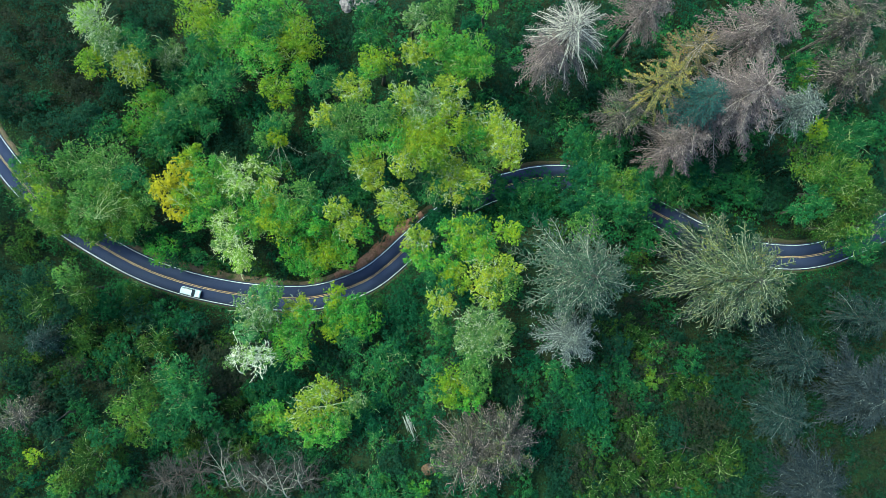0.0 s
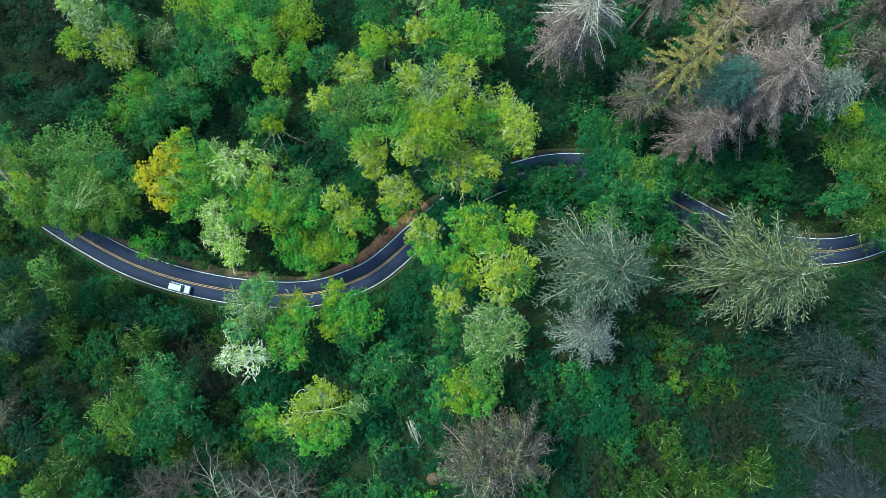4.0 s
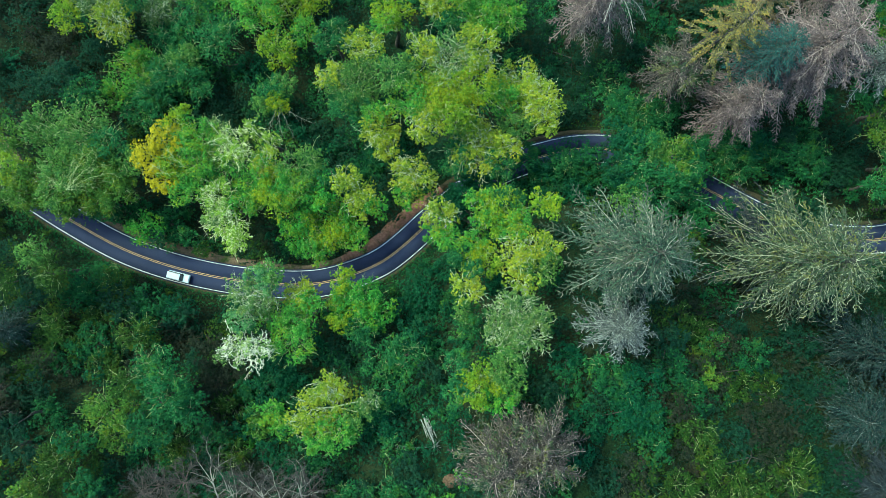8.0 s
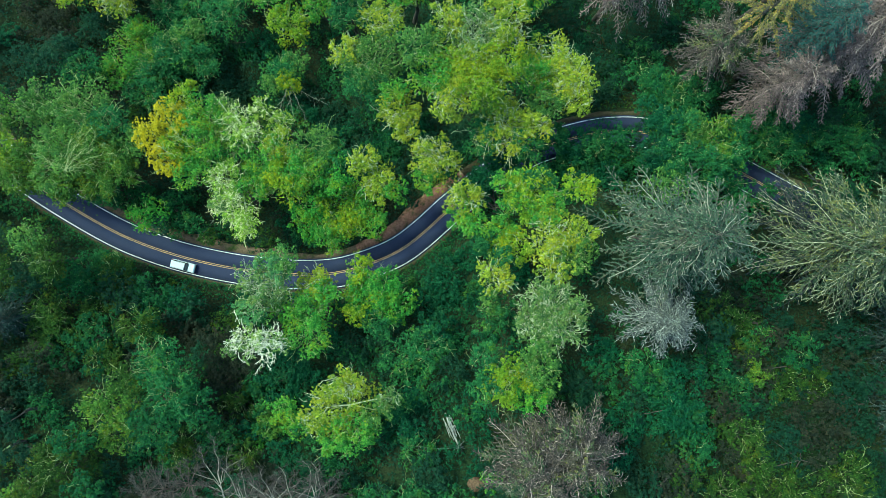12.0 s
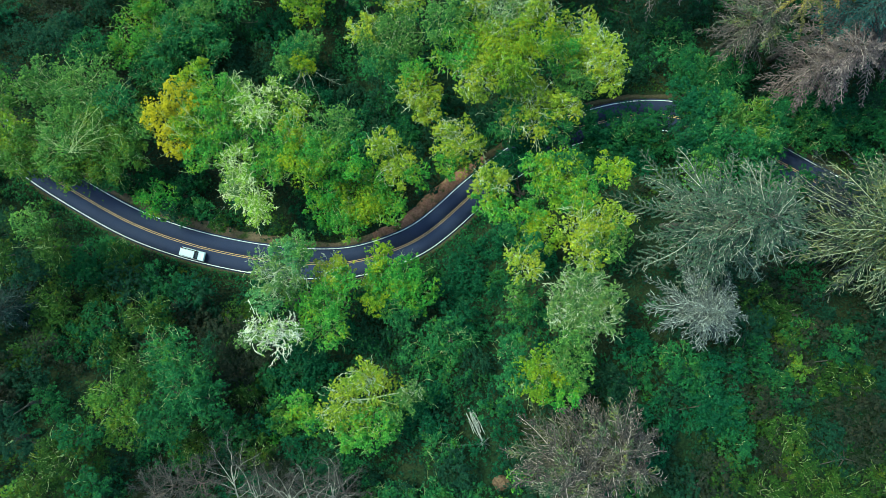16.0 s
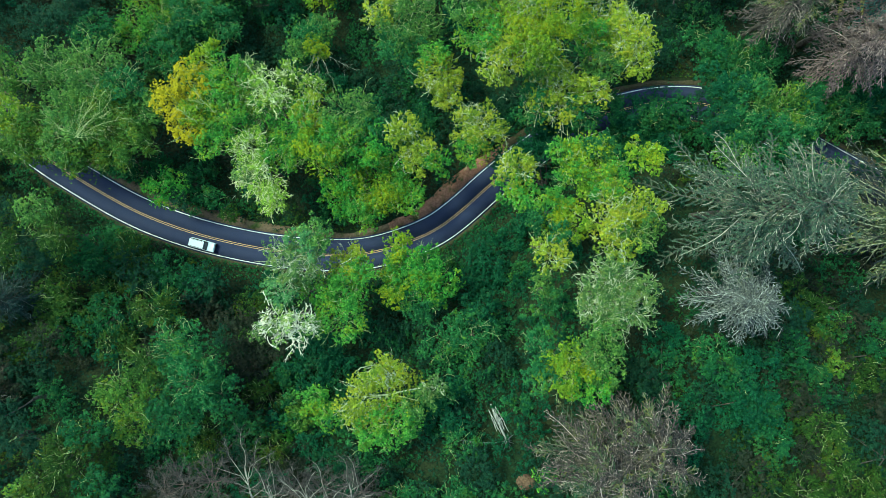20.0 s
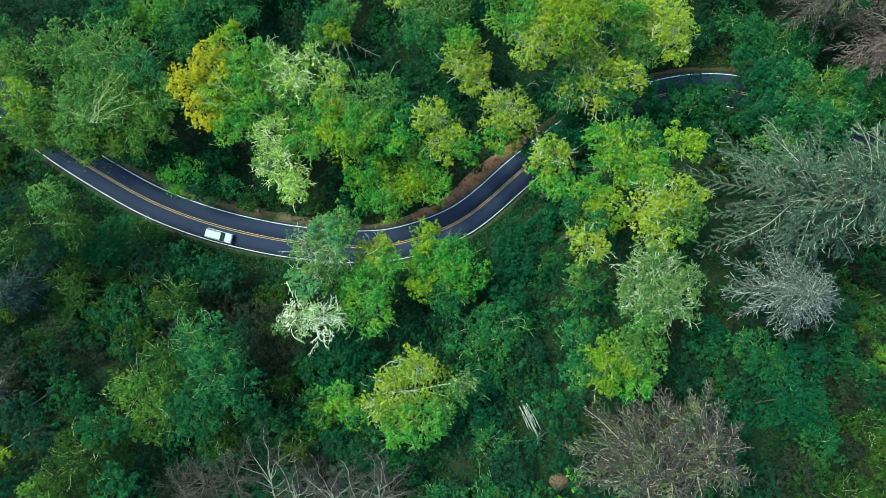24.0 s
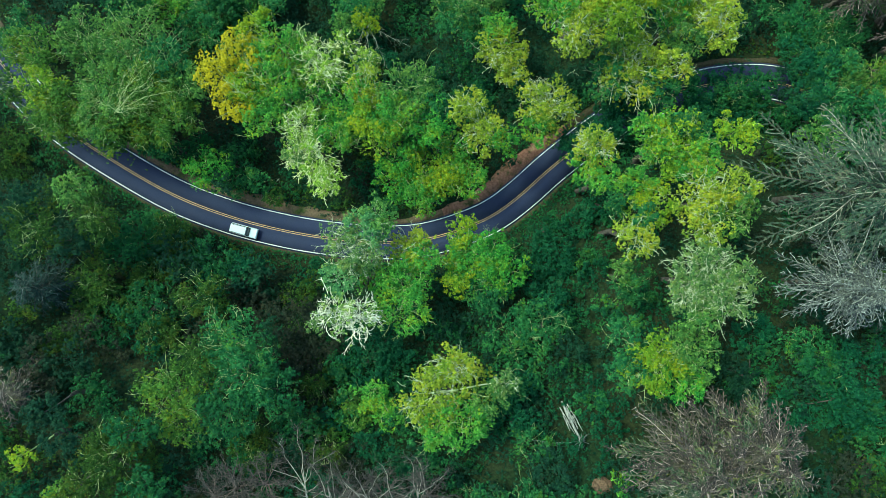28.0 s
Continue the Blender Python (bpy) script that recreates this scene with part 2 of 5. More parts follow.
def mesh_of(name, verts, faces, mats, slots=None, smooth=False):
    """A mesh from an array of vertices and an array of faces with one number of corners."""
    me = bpy.data.meshes.new(name)
    verts, faces = np.asarray(verts, np.float32), np.asarray(faces, np.int32)
    n, k = faces.shape
    me.vertices.add(len(verts))
    me.vertices.foreach_set("co", verts.ravel())
    me.loops.add(n * k)
    me.loops.foreach_set("vertex_index", faces.ravel())
    me.polygons.add(n)
    me.polygons.foreach_set("loop_start", np.arange(0, n * k, k, dtype=np.int32))
    me.polygons.foreach_set("loop_total", np.full(n, k, np.int32))
    if slots is not None:
        me.polygons.foreach_set("material_index", np.asarray(slots, np.int32))
    if smooth:
        me.polygons.foreach_set("use_smooth", np.ones(n, bool))
    for m in mats:
        me.materials.append(m)
    me.update(calc_edges=True)
    return me


def child(name, me, parent, label=""):
    ob = new(name, me)
    ob.parent = parent
    return tagged(ob, label) if label else ob


def part(name, bm, mat, parent, label=""):
    me = bpy.data.meshes.new(name)
    bm.to_mesh(me)
    bm.free()
    me.materials.append(mat)
    return child(name, me, parent, label)


def unit(v):
    return v / np.maximum(np.linalg.norm(v, axis=-1, keepdims=True), 1e-9)


def leaf_sprays(at, normal, size, thin=0.62):
    """Small three-cornered leaf sprays at the given places, facing roughly along normal."""
    n = len(at)
    normal = unit(normal + rng.normal(0, 0.36, (n, 3)))
    along = unit(np.cross(normal, rng.normal(0, 1, (n, 3))))
    across = np.cross(normal, along)
    long = (size * rng.uniform(0.6, 1.4, n))[:, None]
    wide = long * thin * rng.uniform(0.6, 1.25, n)[:, None]
    corners = np.stack([at - along * long * 0.4 + across * wide * 0.5, at - along * long * 0.4 - across * wide * 0.5, at + along * long * 0.6], 1)
    return corners.reshape(-1, 3), np.arange(3 * n).reshape(-1, 3)


def tubes(starts, ends, r0, r1):
    """Tapered three-sided sticks from starts to ends."""
    starts, ends = np.asarray(starts, float), np.asarray(ends, float)
    n = len(starts)
    way = unit(ends - starts)
    side = unit(np.cross(way, np.where(np.abs(way[:, 2:]) > 0.9, [[1.0, 0, 0]], [[0, 0, 1.0]])))
    up = np.cross(way, side)
    turn = np.arange(3) * 2 * np.pi / 3
    ring = side[:, None] * np.cos(turn)[None, :, None] + up[:, None] * np.sin(turn)[None, :, None]
    r0, r1 = np.broadcast_to(r0, n)[:, None, None], np.broadcast_to(r1, n)[:, None, None]
    verts = np.concatenate([starts[:, None] + ring * r0, ends[:, None] + ring * r1], 1).reshape(-1, 3)
    base = 6 * np.arange(n)[:, None, None]
    faces = (base + np.array([[0, 1, 4, 3], [1, 2, 5, 4], [2, 0, 3, 5]])[None]).reshape(-1, 4)
    return verts, faces


def pipe(points, radii, sides=5):
    """One connected tapered stem along points."""
    points = np.asarray(points, float)
    way = unit(np.gradient(points, axis=0))
    side = unit(np.cross(way, np.where(np.abs(way[:, 2:]) > 0.9, [[1.0, 0, 0]], [[0, 0, 1.0]])))
    up = np.cross(way, side)
    a = np.arange(sides) * 2 * np.pi / sides
    ring = side[:, None] * np.cos(a)[None, :, None] + up[:, None] * np.sin(a)[None, :, None]
    verts = (points[:, None] + ring * np.reshape(radii, (-1, 1, 1))).reshape(-1, 3)
    faces = [(i * sides + j, i * sides + (j + 1) % sides, (i + 1) * sides + (j + 1) % sides, (i + 1) * sides + j) for i in range(len(points) - 1) for j in range(sides)]
    return verts, np.array(faces)


def joined(pieces):
    verts, faces, off = [], [], 0
    for v, f in pieces:
        verts.append(v)
        faces.append(f + off)
        off += len(v)
    return np.concatenate(verts), np.concatenate(faces)


def trunk_mesh(name, points, radii, mat, sides=8):
    """A round tapered stem along points."""
    points, verts = np.asarray(points, float), []
    a = np.arange(sides) * 2 * np.pi / sides
    for p, r in zip(points, radii):
        wobble = 1 + 0.12 * np.sin(3 * a + p[2])
        verts.append(np.stack([p[0] + r * wobble * np.cos(a), p[1] + r * wobble * np.sin(a), np.full(sides, p[2])], 1))
    faces = [(i * sides + j, i * sides + (j + 1) % sides, (i + 1) * sides + (j + 1) % sides, (i + 1) * sides + j) for i in range(len(points) - 1) for j in range(sides)]
    return mesh_of(name, np.concatenate(verts), faces, [mat], smooth=True)


# ---- the lie of the land ----
ROAD_POINTS = [(-150, 78), (-132, 50), (-122, 35), (-115, 24.5), (-105.6, 13.4), (-98.3, 7), (-88.2, 0.6), (-77.9, -4.9), (-67.6, -8.6), (-57.5, -11), (-48.4, -12.3), (-38, -12.8),
               (-29.8, -11.8), (-19.9, -8.1), (-13.7, -3.6), (-8.2, 1.5), (-1.2, 7.2), (5.5, 12), (11.5, 15), (17.1, 16.6), (22.6, 18), (29.1, 18.6), (35.2, 18), (44, 15), (53.5, 10.3),
               (66, 3.7), (75, 0), (85.5, -1.9), (96, -1.7), (107.5, 2.1), (122, 10), (150, 30)]


def smooth_line(points, step=1.0):
    p = np.array(points, float)
    p = np.vstack([2 * p[0] - p[1], p, 2 * p[-1] - p[-2]])
    out = []
    for a, b, c, d in zip(p, p[1:], p[2:], p[3:]):
        n = max(2, int(np.linalg.norm(c - b) / step))
        u = (np.arange(n) / n)[:, None]
        out.append(0.5 * (2 * b + (c - a) * u + (2 * a - 5 * b + 4 * c - d) * u**2 + (3 * b - a - 3 * c + d) * u**3))
    return np.vstack(out)


LINE = smooth_line(ROAD_POINTS)
for _ in range(4):
    LINE[1:-1] = 0.25 * LINE[:-2] + 0.5 * LINE[1:-1] + 0.25 * LINE[2:]
ALONG = unit(np.gradient(LINE, axis=0))
ACROSS = np.stack([-ALONG[:, 1], ALONG[:, 0]], 1)


def road_side(xy):
    """Metres from the road's centre line, north of it positive."""
    xy = np.atleast_2d(np.asarray(xy, float))
    out = np.empty(len(xy))
    for k in range(0, len(xy), 4000):
        d = xy[k:k + 4000, None] - LINE[None]
        near = (d**2).sum(-1).argmin(1)
        off = d[np.arange(len(near)), near]
        out[k:k + 4000] = np.linalg.norm(off, axis=1) * np.sign((off * ACROSS[near]).sum(1))
    return out


def waves(xy, size, seed=0):
    """A soft uneven field between about -1 and 1 with lumps of about the given size."""
    r = np.random.default_rng(seed)
    total = 0
    for k in range(7):
        a = r.uniform(0, 2 * np.pi)
        f = 2 * np.pi / size * r.uniform(0.6, 1.9)
        total = total + np.sin((xy[:, 0] * np.cos(a) + xy[:, 1] * np.sin(a)) * f + r.uniform(0, 6.3))
    return total / 3.2


def ground_height(xy):
    xy = np.atleast_2d(np.asarray(xy, float))
    s = road_side(xy)
    d = np.maximum(np.abs(s) - 5.5, 0)
    east = np.clip((xy[:, 0] - 10) / 50, 0, 1)
    north = -(17 - 10 * east) * (1 - np.exp(-d / 38))
    south = 30 * (1 - np.exp(-d / 30))
    z = np.where(s > 0, north, south)
    return z + 0.5 * waves(xy, 14, 3) * np.clip(d / 6, 0, 1) - 0.25 * (1 - np.clip(d / 1.5, 0, 1))


def build_ground():
    inner_x, inner_y = np.arange(-150, 151, 2.0), np.arange(-100, 101, 2.0)
    far = np.array([20, 60, 150, 400, 1000, 2500.0])
    xs = np.concatenate([-150 - far[::-1], inner_x, 150 + far])
    ys = np.concatenate([-100 - far[::-1], inner_y, 100 + far])
    gx, gy = np.meshgrid(xs, ys)
    xy = np.stack([gx.ravel(), gy.ravel()], 1)
    z = ground_height(np.clip(xy, (-150, -100), (150, 100)))
    nx, i = len(xs), np.arange(len(xs) * len(ys)).reshape(len(ys), len(xs))
    faces = np.stack([i[:-1, :-1], i[:-1, 1:], i[1:, 1:], i[1:, :-1]], -1).reshape(-1, 4)
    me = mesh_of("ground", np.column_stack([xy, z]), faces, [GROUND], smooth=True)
    tagged(new("ground", me), "forest floor of moss, soil and leaf litter, coloured dark for the shade under trees", "ground", kind="structure")


def ribbon(left, right, z_left, z_right, thick=0.0, first=0, last=None):
    """A strip that follows the road between two offsets from its centre line."""
    line, across = LINE[first:last], ACROSS[first:last]
    a, b = line + across * np.reshape(left, (-1, 1)), line + across * np.reshape(right, (-1, 1))
    n = len(line)
    rows = [np.column_stack([a, np.broadcast_to(z_left, n)]), np.column_stack([b, np.broadcast_to(z_right, n)])]
    if thick:
        rows += [rows[1] - (0, 0, thick), rows[0] - (0, 0, thick)]
    k, verts = len(rows), np.concatenate(rows)
    pairs = [(0, 1)] if k == 2 else [(0, 1), (1, 2), (2, 3), (3, 0)]
    faces = [(p * n + i, p * n + i + 1, q * n + i + 1, q * n + i) for p, q in pairs for i in range(n - 1)]
    return verts, np.array(faces)[:, ::-1]


build_ground()
road = tagged(new("road"), "two-lane dark asphalt mountain road curving through forest", "road", kind="structure")
lay = joined([ribbon(3.42, 0.0, 0.0, 0.06, 0.3), ribbon(0.0, -3.42, 0.06, 0.0, 0.3)])
child("asphalt", mesh_of("asphalt", *lay, [ASPHALT]), road)
for name, left, right, mat, label in (("edge_line", 3.14, 3.0, WHITE_LINE, ""), ("edge_line", -3.0, -3.14, WHITE_LINE, ""), ("centre_line", 0.22, 0.11, YELLOW_LINE, "yellow painted line"), ("centre_line", -0.11, -0.22, YELLOW_LINE, "yellow painted line")):
    z = [0.06 * (1 - abs(v) / 3.42) + 0.012 for v in (left, right)]
    child(name, mesh_of(name, *ribbon(left, right, *z, 0.008), [mat]), road, label)
steps = np.arange(len(LINE))
edge = 1 + 0.35 * np.sin(steps * 0.37) + 0.25 * np.sin(steps * 0.91 + 1)
curve_x = LINE[:, 0]
wide = 0.8 + edge * 0.5 + 1.5 * np.exp(-((curve_x + 13) / 10) ** 2) + 0.9 * np.exp(-((curve_x + 60) / 14) ** 2)
bend_start, bend_end = int(np.abs(curve_x + 27).argmin()), int(np.abs(curve_x + 3).argmin())
for first, last, mat, label in ((0, bend_start + 1, BROWN_DIRT, "brown dirt verge with dry grass beside the asphalt"), (bend_start, bend_end + 1, RED_DIRT, "bare reddish dirt verge on the inside of the bend"), (bend_end, None, GREY_DIRT, "dark soil verge with grass beside the asphalt")):
    strip = ribbon(3.4 + wide[first:last], 3.4, -0.3, -0.02, 0.3, first, last)
    tagged(new("verge", mesh_of("verge", *strip, [mat])), label, "verge", kind="structure")
tagged(new("verge", mesh_of("verge", *ribbon(-3.4, -3.9 - 0.6 * edge, -0.02, -0.25, 0.3), [GREY_DIRT])), "dark soil verge with grass beside the asphalt", "verge", kind="structure")

# ---- trees ----
LABELS = {
    "lime": "broadleaf tree with a lime-green summer crown", "limey": "broadleaf tree with a yellow-green crown", "limeo": "broadleaf tree with an olive and lime crown",
    "bright": "broadleaf tree with a bright green rounded crown", "green": "broadleaf tree with a mid-green crown", "palegreen": "broadleaf tree with a greyish green crown",
    "palelime": "alder with a pale lime crown and bare twigs", "pale": "alder with a pale crown full of lichen-covered twigs", "paleteal": "broadleaf tree with a pale blue-green crown",
    "bare": "nearly bare alder with bone-white twigs", "white": "half-bare alder with white lichen-covered twigs", "yellow": "broadleaf tree turning golden yellow on one side", "olive": "broadleaf tree with an olive-green crown",
    "teal": "low tree with dark blue-green leaves", "tealg": "low tree with deep green leaves", "dark": "understorey tree with dark green leaves", "brownish": "understorey tree with brownish leaves",
}
TWIGGY = {"bare": 9.0, "white": 9.0, "pale": 6.5, "palelime": 4.6, "palegreen": 2.8, "paleteal": 2.9, "lime": 2.5, "limey": 2.6, "olive": 2.2, "limeo": 1.9, "yellow": 2.0, "green": 1.7, "bright": 1.3, "tealg": 0.3}
THIN = {"bare": 0.25, "white": 0.75, "pale": 0.85, "dark": 0.55, "brownish": 0.55, "teal": 0.7, "tealg": 0.7}
CROWNS = []


def lobe_leaves(cx, cy, cz, r, size, share):
    """Leaves over a rounded, lumpy mass made of smaller clumps, denser on top."""
    n_sub = max(12, int(8 + r * 7.0))
    d = unit(rng.normal(0, 1, (n_sub, 3)))
    d[:, 2] = np.abs(d[:, 2]) * 1.05 - 0.28
    d = unit(d)
    centres = d * (r * rng.uniform(0.5, 0.95, (n_sub, 1))) * (1, 1, 0.85)
    sub_r = r * rng.uniform(0.15, 0.30, n_sub)
    n = int(185 * share * r * r)
    # tufts of leaves at the twig ends, over the clumps
    tufts = max(8, n // 6)
    pick = rng.choice(n_sub, tufts, p=sub_r**2 / (sub_r**2).sum())
    e = unit(rng.normal(0, 1, (tufts, 3)))
    e[:, 2] = np.where(e[:, 2] < -0.3, -e[:, 2], e[:, 2])
    shell = sub_r[pick, None] * (0.4 + 0.75 * rng.uniform(0, 1, (tufts, 1)) ** 0.7)
    ends = centres[pick] + e * shell
    own = rng.integers(tufts, size=n)
    d = unit(rng.normal(0, 1, (n, 3)))
    d[:, 2] = np.abs(d[:, 2])
    at = ends[own] + d * size * rng.uniform(0.2, 0.95, (n, 1))
    e = unit(e[own] * 0.7 + d)
    inside = rng.uniform(0, 1, n) < 0.08
    at[inside] = unit(rng.normal(0, 1, (inside.sum(), 3))) * r * 0.6 * rng.uniform(0.3, 1, (inside.sum(), 1))
    normal = e + (0, 0, 0.9)
    return leaf_sprays(at + (cx, cy, cz), normal, size), centres + (cx, cy, cz)


def twig_net(origin, tips, r, count, thick):
    """Fine curling twigs that branch out of the crown, each with forks of its own."""
    high = tips[tips[:, 2] > np.quantile(tips[:, 2], 0.25)]
    tip = high[rng.integers(len(high), size=count)] + rng.normal(0, 0.18 * r, (count, 3))
    tip = tip + unit(tip - origin) * r * rng.uniform(0.02, 0.2, (count, 1))
    root = origin + (tip - origin) * rng.uniform(0.4, 0.75, (count, 1)) + rng.normal(0, 0.05 * r, (count, 3))
    rows = []

    def grow(at, way, length, width, steps, curl):
        bend = rng.normal(0, curl, at.shape)
        line = [at]
        for k in range(steps):
            way = unit(way + bend + rng.normal(0, 0.28, at.shape))
            line.append(line[-1] + way * length / steps)
            rows.append((line[-2], line[-1], np.full(len(at), width * (1 - 0.55 * k / steps)), np.full(len(at), width * (1 - 0.55 * (k + 1) / steps))))
        return line

    span = np.linalg.norm(tip - root, axis=1, keepdims=True)
    stem = grow(root, unit(tip - root), span * 1.15, thick, 4 if thick > 0.04 else 3, 0.25)
    for k in (1, 2, 3) if thick > 0.04 else (1, 2):
        along = unit(stem[k + 1] - stem[k])
        out = along + rng.normal(0, 0.75, along.shape) * (1, 1, 0.5)
        grow(stem[k], unit(out), span * rng.uniform(0.22, 0.5, (count, 1)), thick * 0.7, 2, 0.35)
    starts, ends, a, b = (np.concatenate(q) for q in zip(*rows))
    return tubes(starts, ends, a, b)


def tree(x, y, top, lobes, category="tree", spread=8.8):
    """A broadleaf tree: trunk, limbs to each mass of its crown, leaves by colour, and bare twigs where it has them."""
    for dx, dy, dz, r, kind in [q for q in lobes if np.hypot(q[0], q[1]) > spread]:  # too far out for this trunk: a neighbour
        tree(x + dx, y + dy, top + dz, [(0.0, 0.0, 0.0, r, kind)], category)
    lobes = [q for q in lobes if np.hypot(q[0], q[1]) <= spread]
    side = road_side((x, y))[0]
    if abs(side) < 6.5:  # the crown hangs over the road, the trunk stands beside it
        near = ((LINE - (x, y)) ** 2).sum(1).argmin()
        mx, my = ACROSS[near] * (np.sign(side) * 6.5 - side)
        x, y = x + mx, y + my
        lobes = [(dx - mx, dy - my, dz, r, kind) for dx, dy, dz, r, kind in lobes]
    base = float(ground_height((x, y))[0])
    top = max(top, base + 6.0)
    height = top - base
    kinds = [k for *_, k in lobes]
    main = max(set(kinds), key=lambda k: sum(r * r for *_, r, q in lobes if q == k))
    beside = " beside the road" if abs(road_side((x, y))[0]) < 13 else " on the slope" if road_side((x, y))[0] < 0 else " in the forest"
    ob = tagged(new("tree"), LABELS[main] + beside, category)
    ob.location = (x, y, base)
    fork = height * 0.42
    bend = rng.normal(0, 0.35, (4, 2)).cumsum(0)
    stem = [(bend[k][0] * (k > 0), bend[k][1] * (k > 0), h) for k, h in enumerate((-0.4, fork * 0.4, fork * 0.75, fork))]
    thick = 0.10 + 0.014 * height
    pale = sum(r * r for *_, r, q in lobes if TWIGGY.get(q, 0) >= 2.4) > 0.4 * sum(r * r for *_, r, q in lobes)
    wood = GREEN_TWIG if pale else BARK
    child("trunk", trunk_mesh("trunk", stem, [thick * 1.5, thick * 1.1, thick, thick * 0.85], BARK), ob)
    head = np.array(stem[-1])
    twigs, by_kind = {True: [], False: []}, {}
    size = [r for *_, r, _ in lobes]
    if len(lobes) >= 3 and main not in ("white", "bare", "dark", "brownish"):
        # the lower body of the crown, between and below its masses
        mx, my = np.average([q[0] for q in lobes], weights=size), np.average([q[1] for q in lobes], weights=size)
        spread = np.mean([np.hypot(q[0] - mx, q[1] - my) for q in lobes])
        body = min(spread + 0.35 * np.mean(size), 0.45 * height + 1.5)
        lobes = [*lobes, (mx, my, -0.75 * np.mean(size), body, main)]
    for k, (dx, dy, dz, r, kind) in enumerate(lobes):
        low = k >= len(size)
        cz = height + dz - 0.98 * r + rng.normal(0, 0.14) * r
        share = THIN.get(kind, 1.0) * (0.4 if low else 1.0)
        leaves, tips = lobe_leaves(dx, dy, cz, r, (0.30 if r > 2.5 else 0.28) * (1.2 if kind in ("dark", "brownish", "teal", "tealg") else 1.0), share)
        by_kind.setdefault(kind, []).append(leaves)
        middle = np.array((dx, dy, cz - 0.3 * r))
        elbow = head + (middle - head) * 0.5 - (0, 0, 0.03 * height)
        limb = [head, elbow, middle, middle + (rng.normal(0, 0.2), rng.normal(0, 0.2), 0.7 * r)]
        rad = np.array([thick * 0.55, thick * 0.38, thick * 0.28, 0.05])
        child("limb", mesh_of("limb", *pipe(limb, rad), [LICHEN if TWIGGY.get(kind, 0) >= 3 else wood]), ob)
        count = 0 if low else int(TWIGGY.get(kind, 0.0) * r * r * 0.8)
        if count:
            bare = kind in ("bare", "white", "pale", "paleteal", "palelime")
            twigs[bare].append(twig_net(middle, tips, r, count, 0.06 if kind == "white" else 0.06 if kind == "bare" else 0.042 if bare else 0.032))
        CROWNS.append((x + dx, y + dy, r))
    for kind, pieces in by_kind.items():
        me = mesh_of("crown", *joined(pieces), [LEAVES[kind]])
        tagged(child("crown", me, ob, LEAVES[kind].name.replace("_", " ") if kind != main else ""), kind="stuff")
    for bare, mat, label in ((True, BONE_WOOD if main == "bare" else WHITE_WOOD if main == "white" else LICHEN, "bare lichen-covered twigs"), (False, GREEN_TWIG, "greenish bare twigs")):
        if twigs[bare]:
            tagged(child("twig_cover", mesh_of("twig_cover", *joined(twigs[bare]), [mat]), ob, label), kind="stuff")
    return ob


CONIFER = {
    # wood, paler wood, share of pale branches, branches per metre of reach, metres between side twigs, their length for each metre of branch,
    # metres between sprays, spray length, spray width, share of curled tips, label
    "fir_pale": (MAUVE_WOOD, BEIGE_WOOD, 0.5, 12.5, 0.42, 0.15, 0.13, 0.42, 0.050, 0.12, "dead fir with bleached radiating branches"),
    "fir_mauve": (MAUVE_WOOD, PALE_WOOD, 0.28, 9.0, 0.38, 0.20, 0.075, 0.48, 0.060, 0.18, "dead fir with mauve-grey bare sprays"),
    "fir_brown": (MAUVE_WOOD, PALE_WOOD, 0.10, 11.0, 0.40, 0.22, 0.055, 0.40, 0.060, 0.26, "dying fir with brown bare branches and olive tips"),
    "fir_grey": (LICHEN_GREY, ASH_WOOD, 0.20, 12.0, 0.38, 0.20, 0.075, 0.38, 0.055, 0.42, "dead fir with silver-grey lichen branches"),
    "fir_dark": (SLATE_WOOD, SILVER_WOOD, 0.08, 8.5, 0.46, 0.27, 0.070, 0.50, 0.070, 0.10, "dead fir with dark grey bare sprays"),
    "fir_gold": (DARK_WOOD, DARK_WOOD, 0.0, 4.2, 0.20, 0.065, 0.07, 0.34, 0.080, 0.0, "fir with golden-olive needle sprays"),
    "fir_goldbrown": (DARK_WOOD, PALE_WOOD, 0.2, 6.5, 0.24, 0.085, 0.09, 0.36, 0.070, 0.0, "fir with gold-brown drying needles"),
    "spruce_blue": (DARK_WOOD, DARK_WOOD, 0.0, 10.0, 0.36, 0.20, 0.10, 0.40, 0.085, 0.05, "spruce with blue-green needles"),
    "spruce_pale": (DARK_WOOD, OLIVE_WOOD, 0.30, 11.0, 0.60, 0.22, 0.09, 0.48, 0.085, 0.45, "broad spruce with olive-grey needles and pale branches"),
    "spruce_grey": (DARK_WOOD, BEIGE_GREY_WOOD, 0.20, 8.5, 0.50, 0.25, 0.075, 0.44, 0.090, 0.30, "tall spruce with grey-green needles"),
    "spruce_dark": (DARK_WOOD, SILVER_WOOD, 0.10, 8.5, 0.50, 0.27, 0.070, 0.48, 0.085, 0.08, "dark spruce with drooping needle sprays"),
}


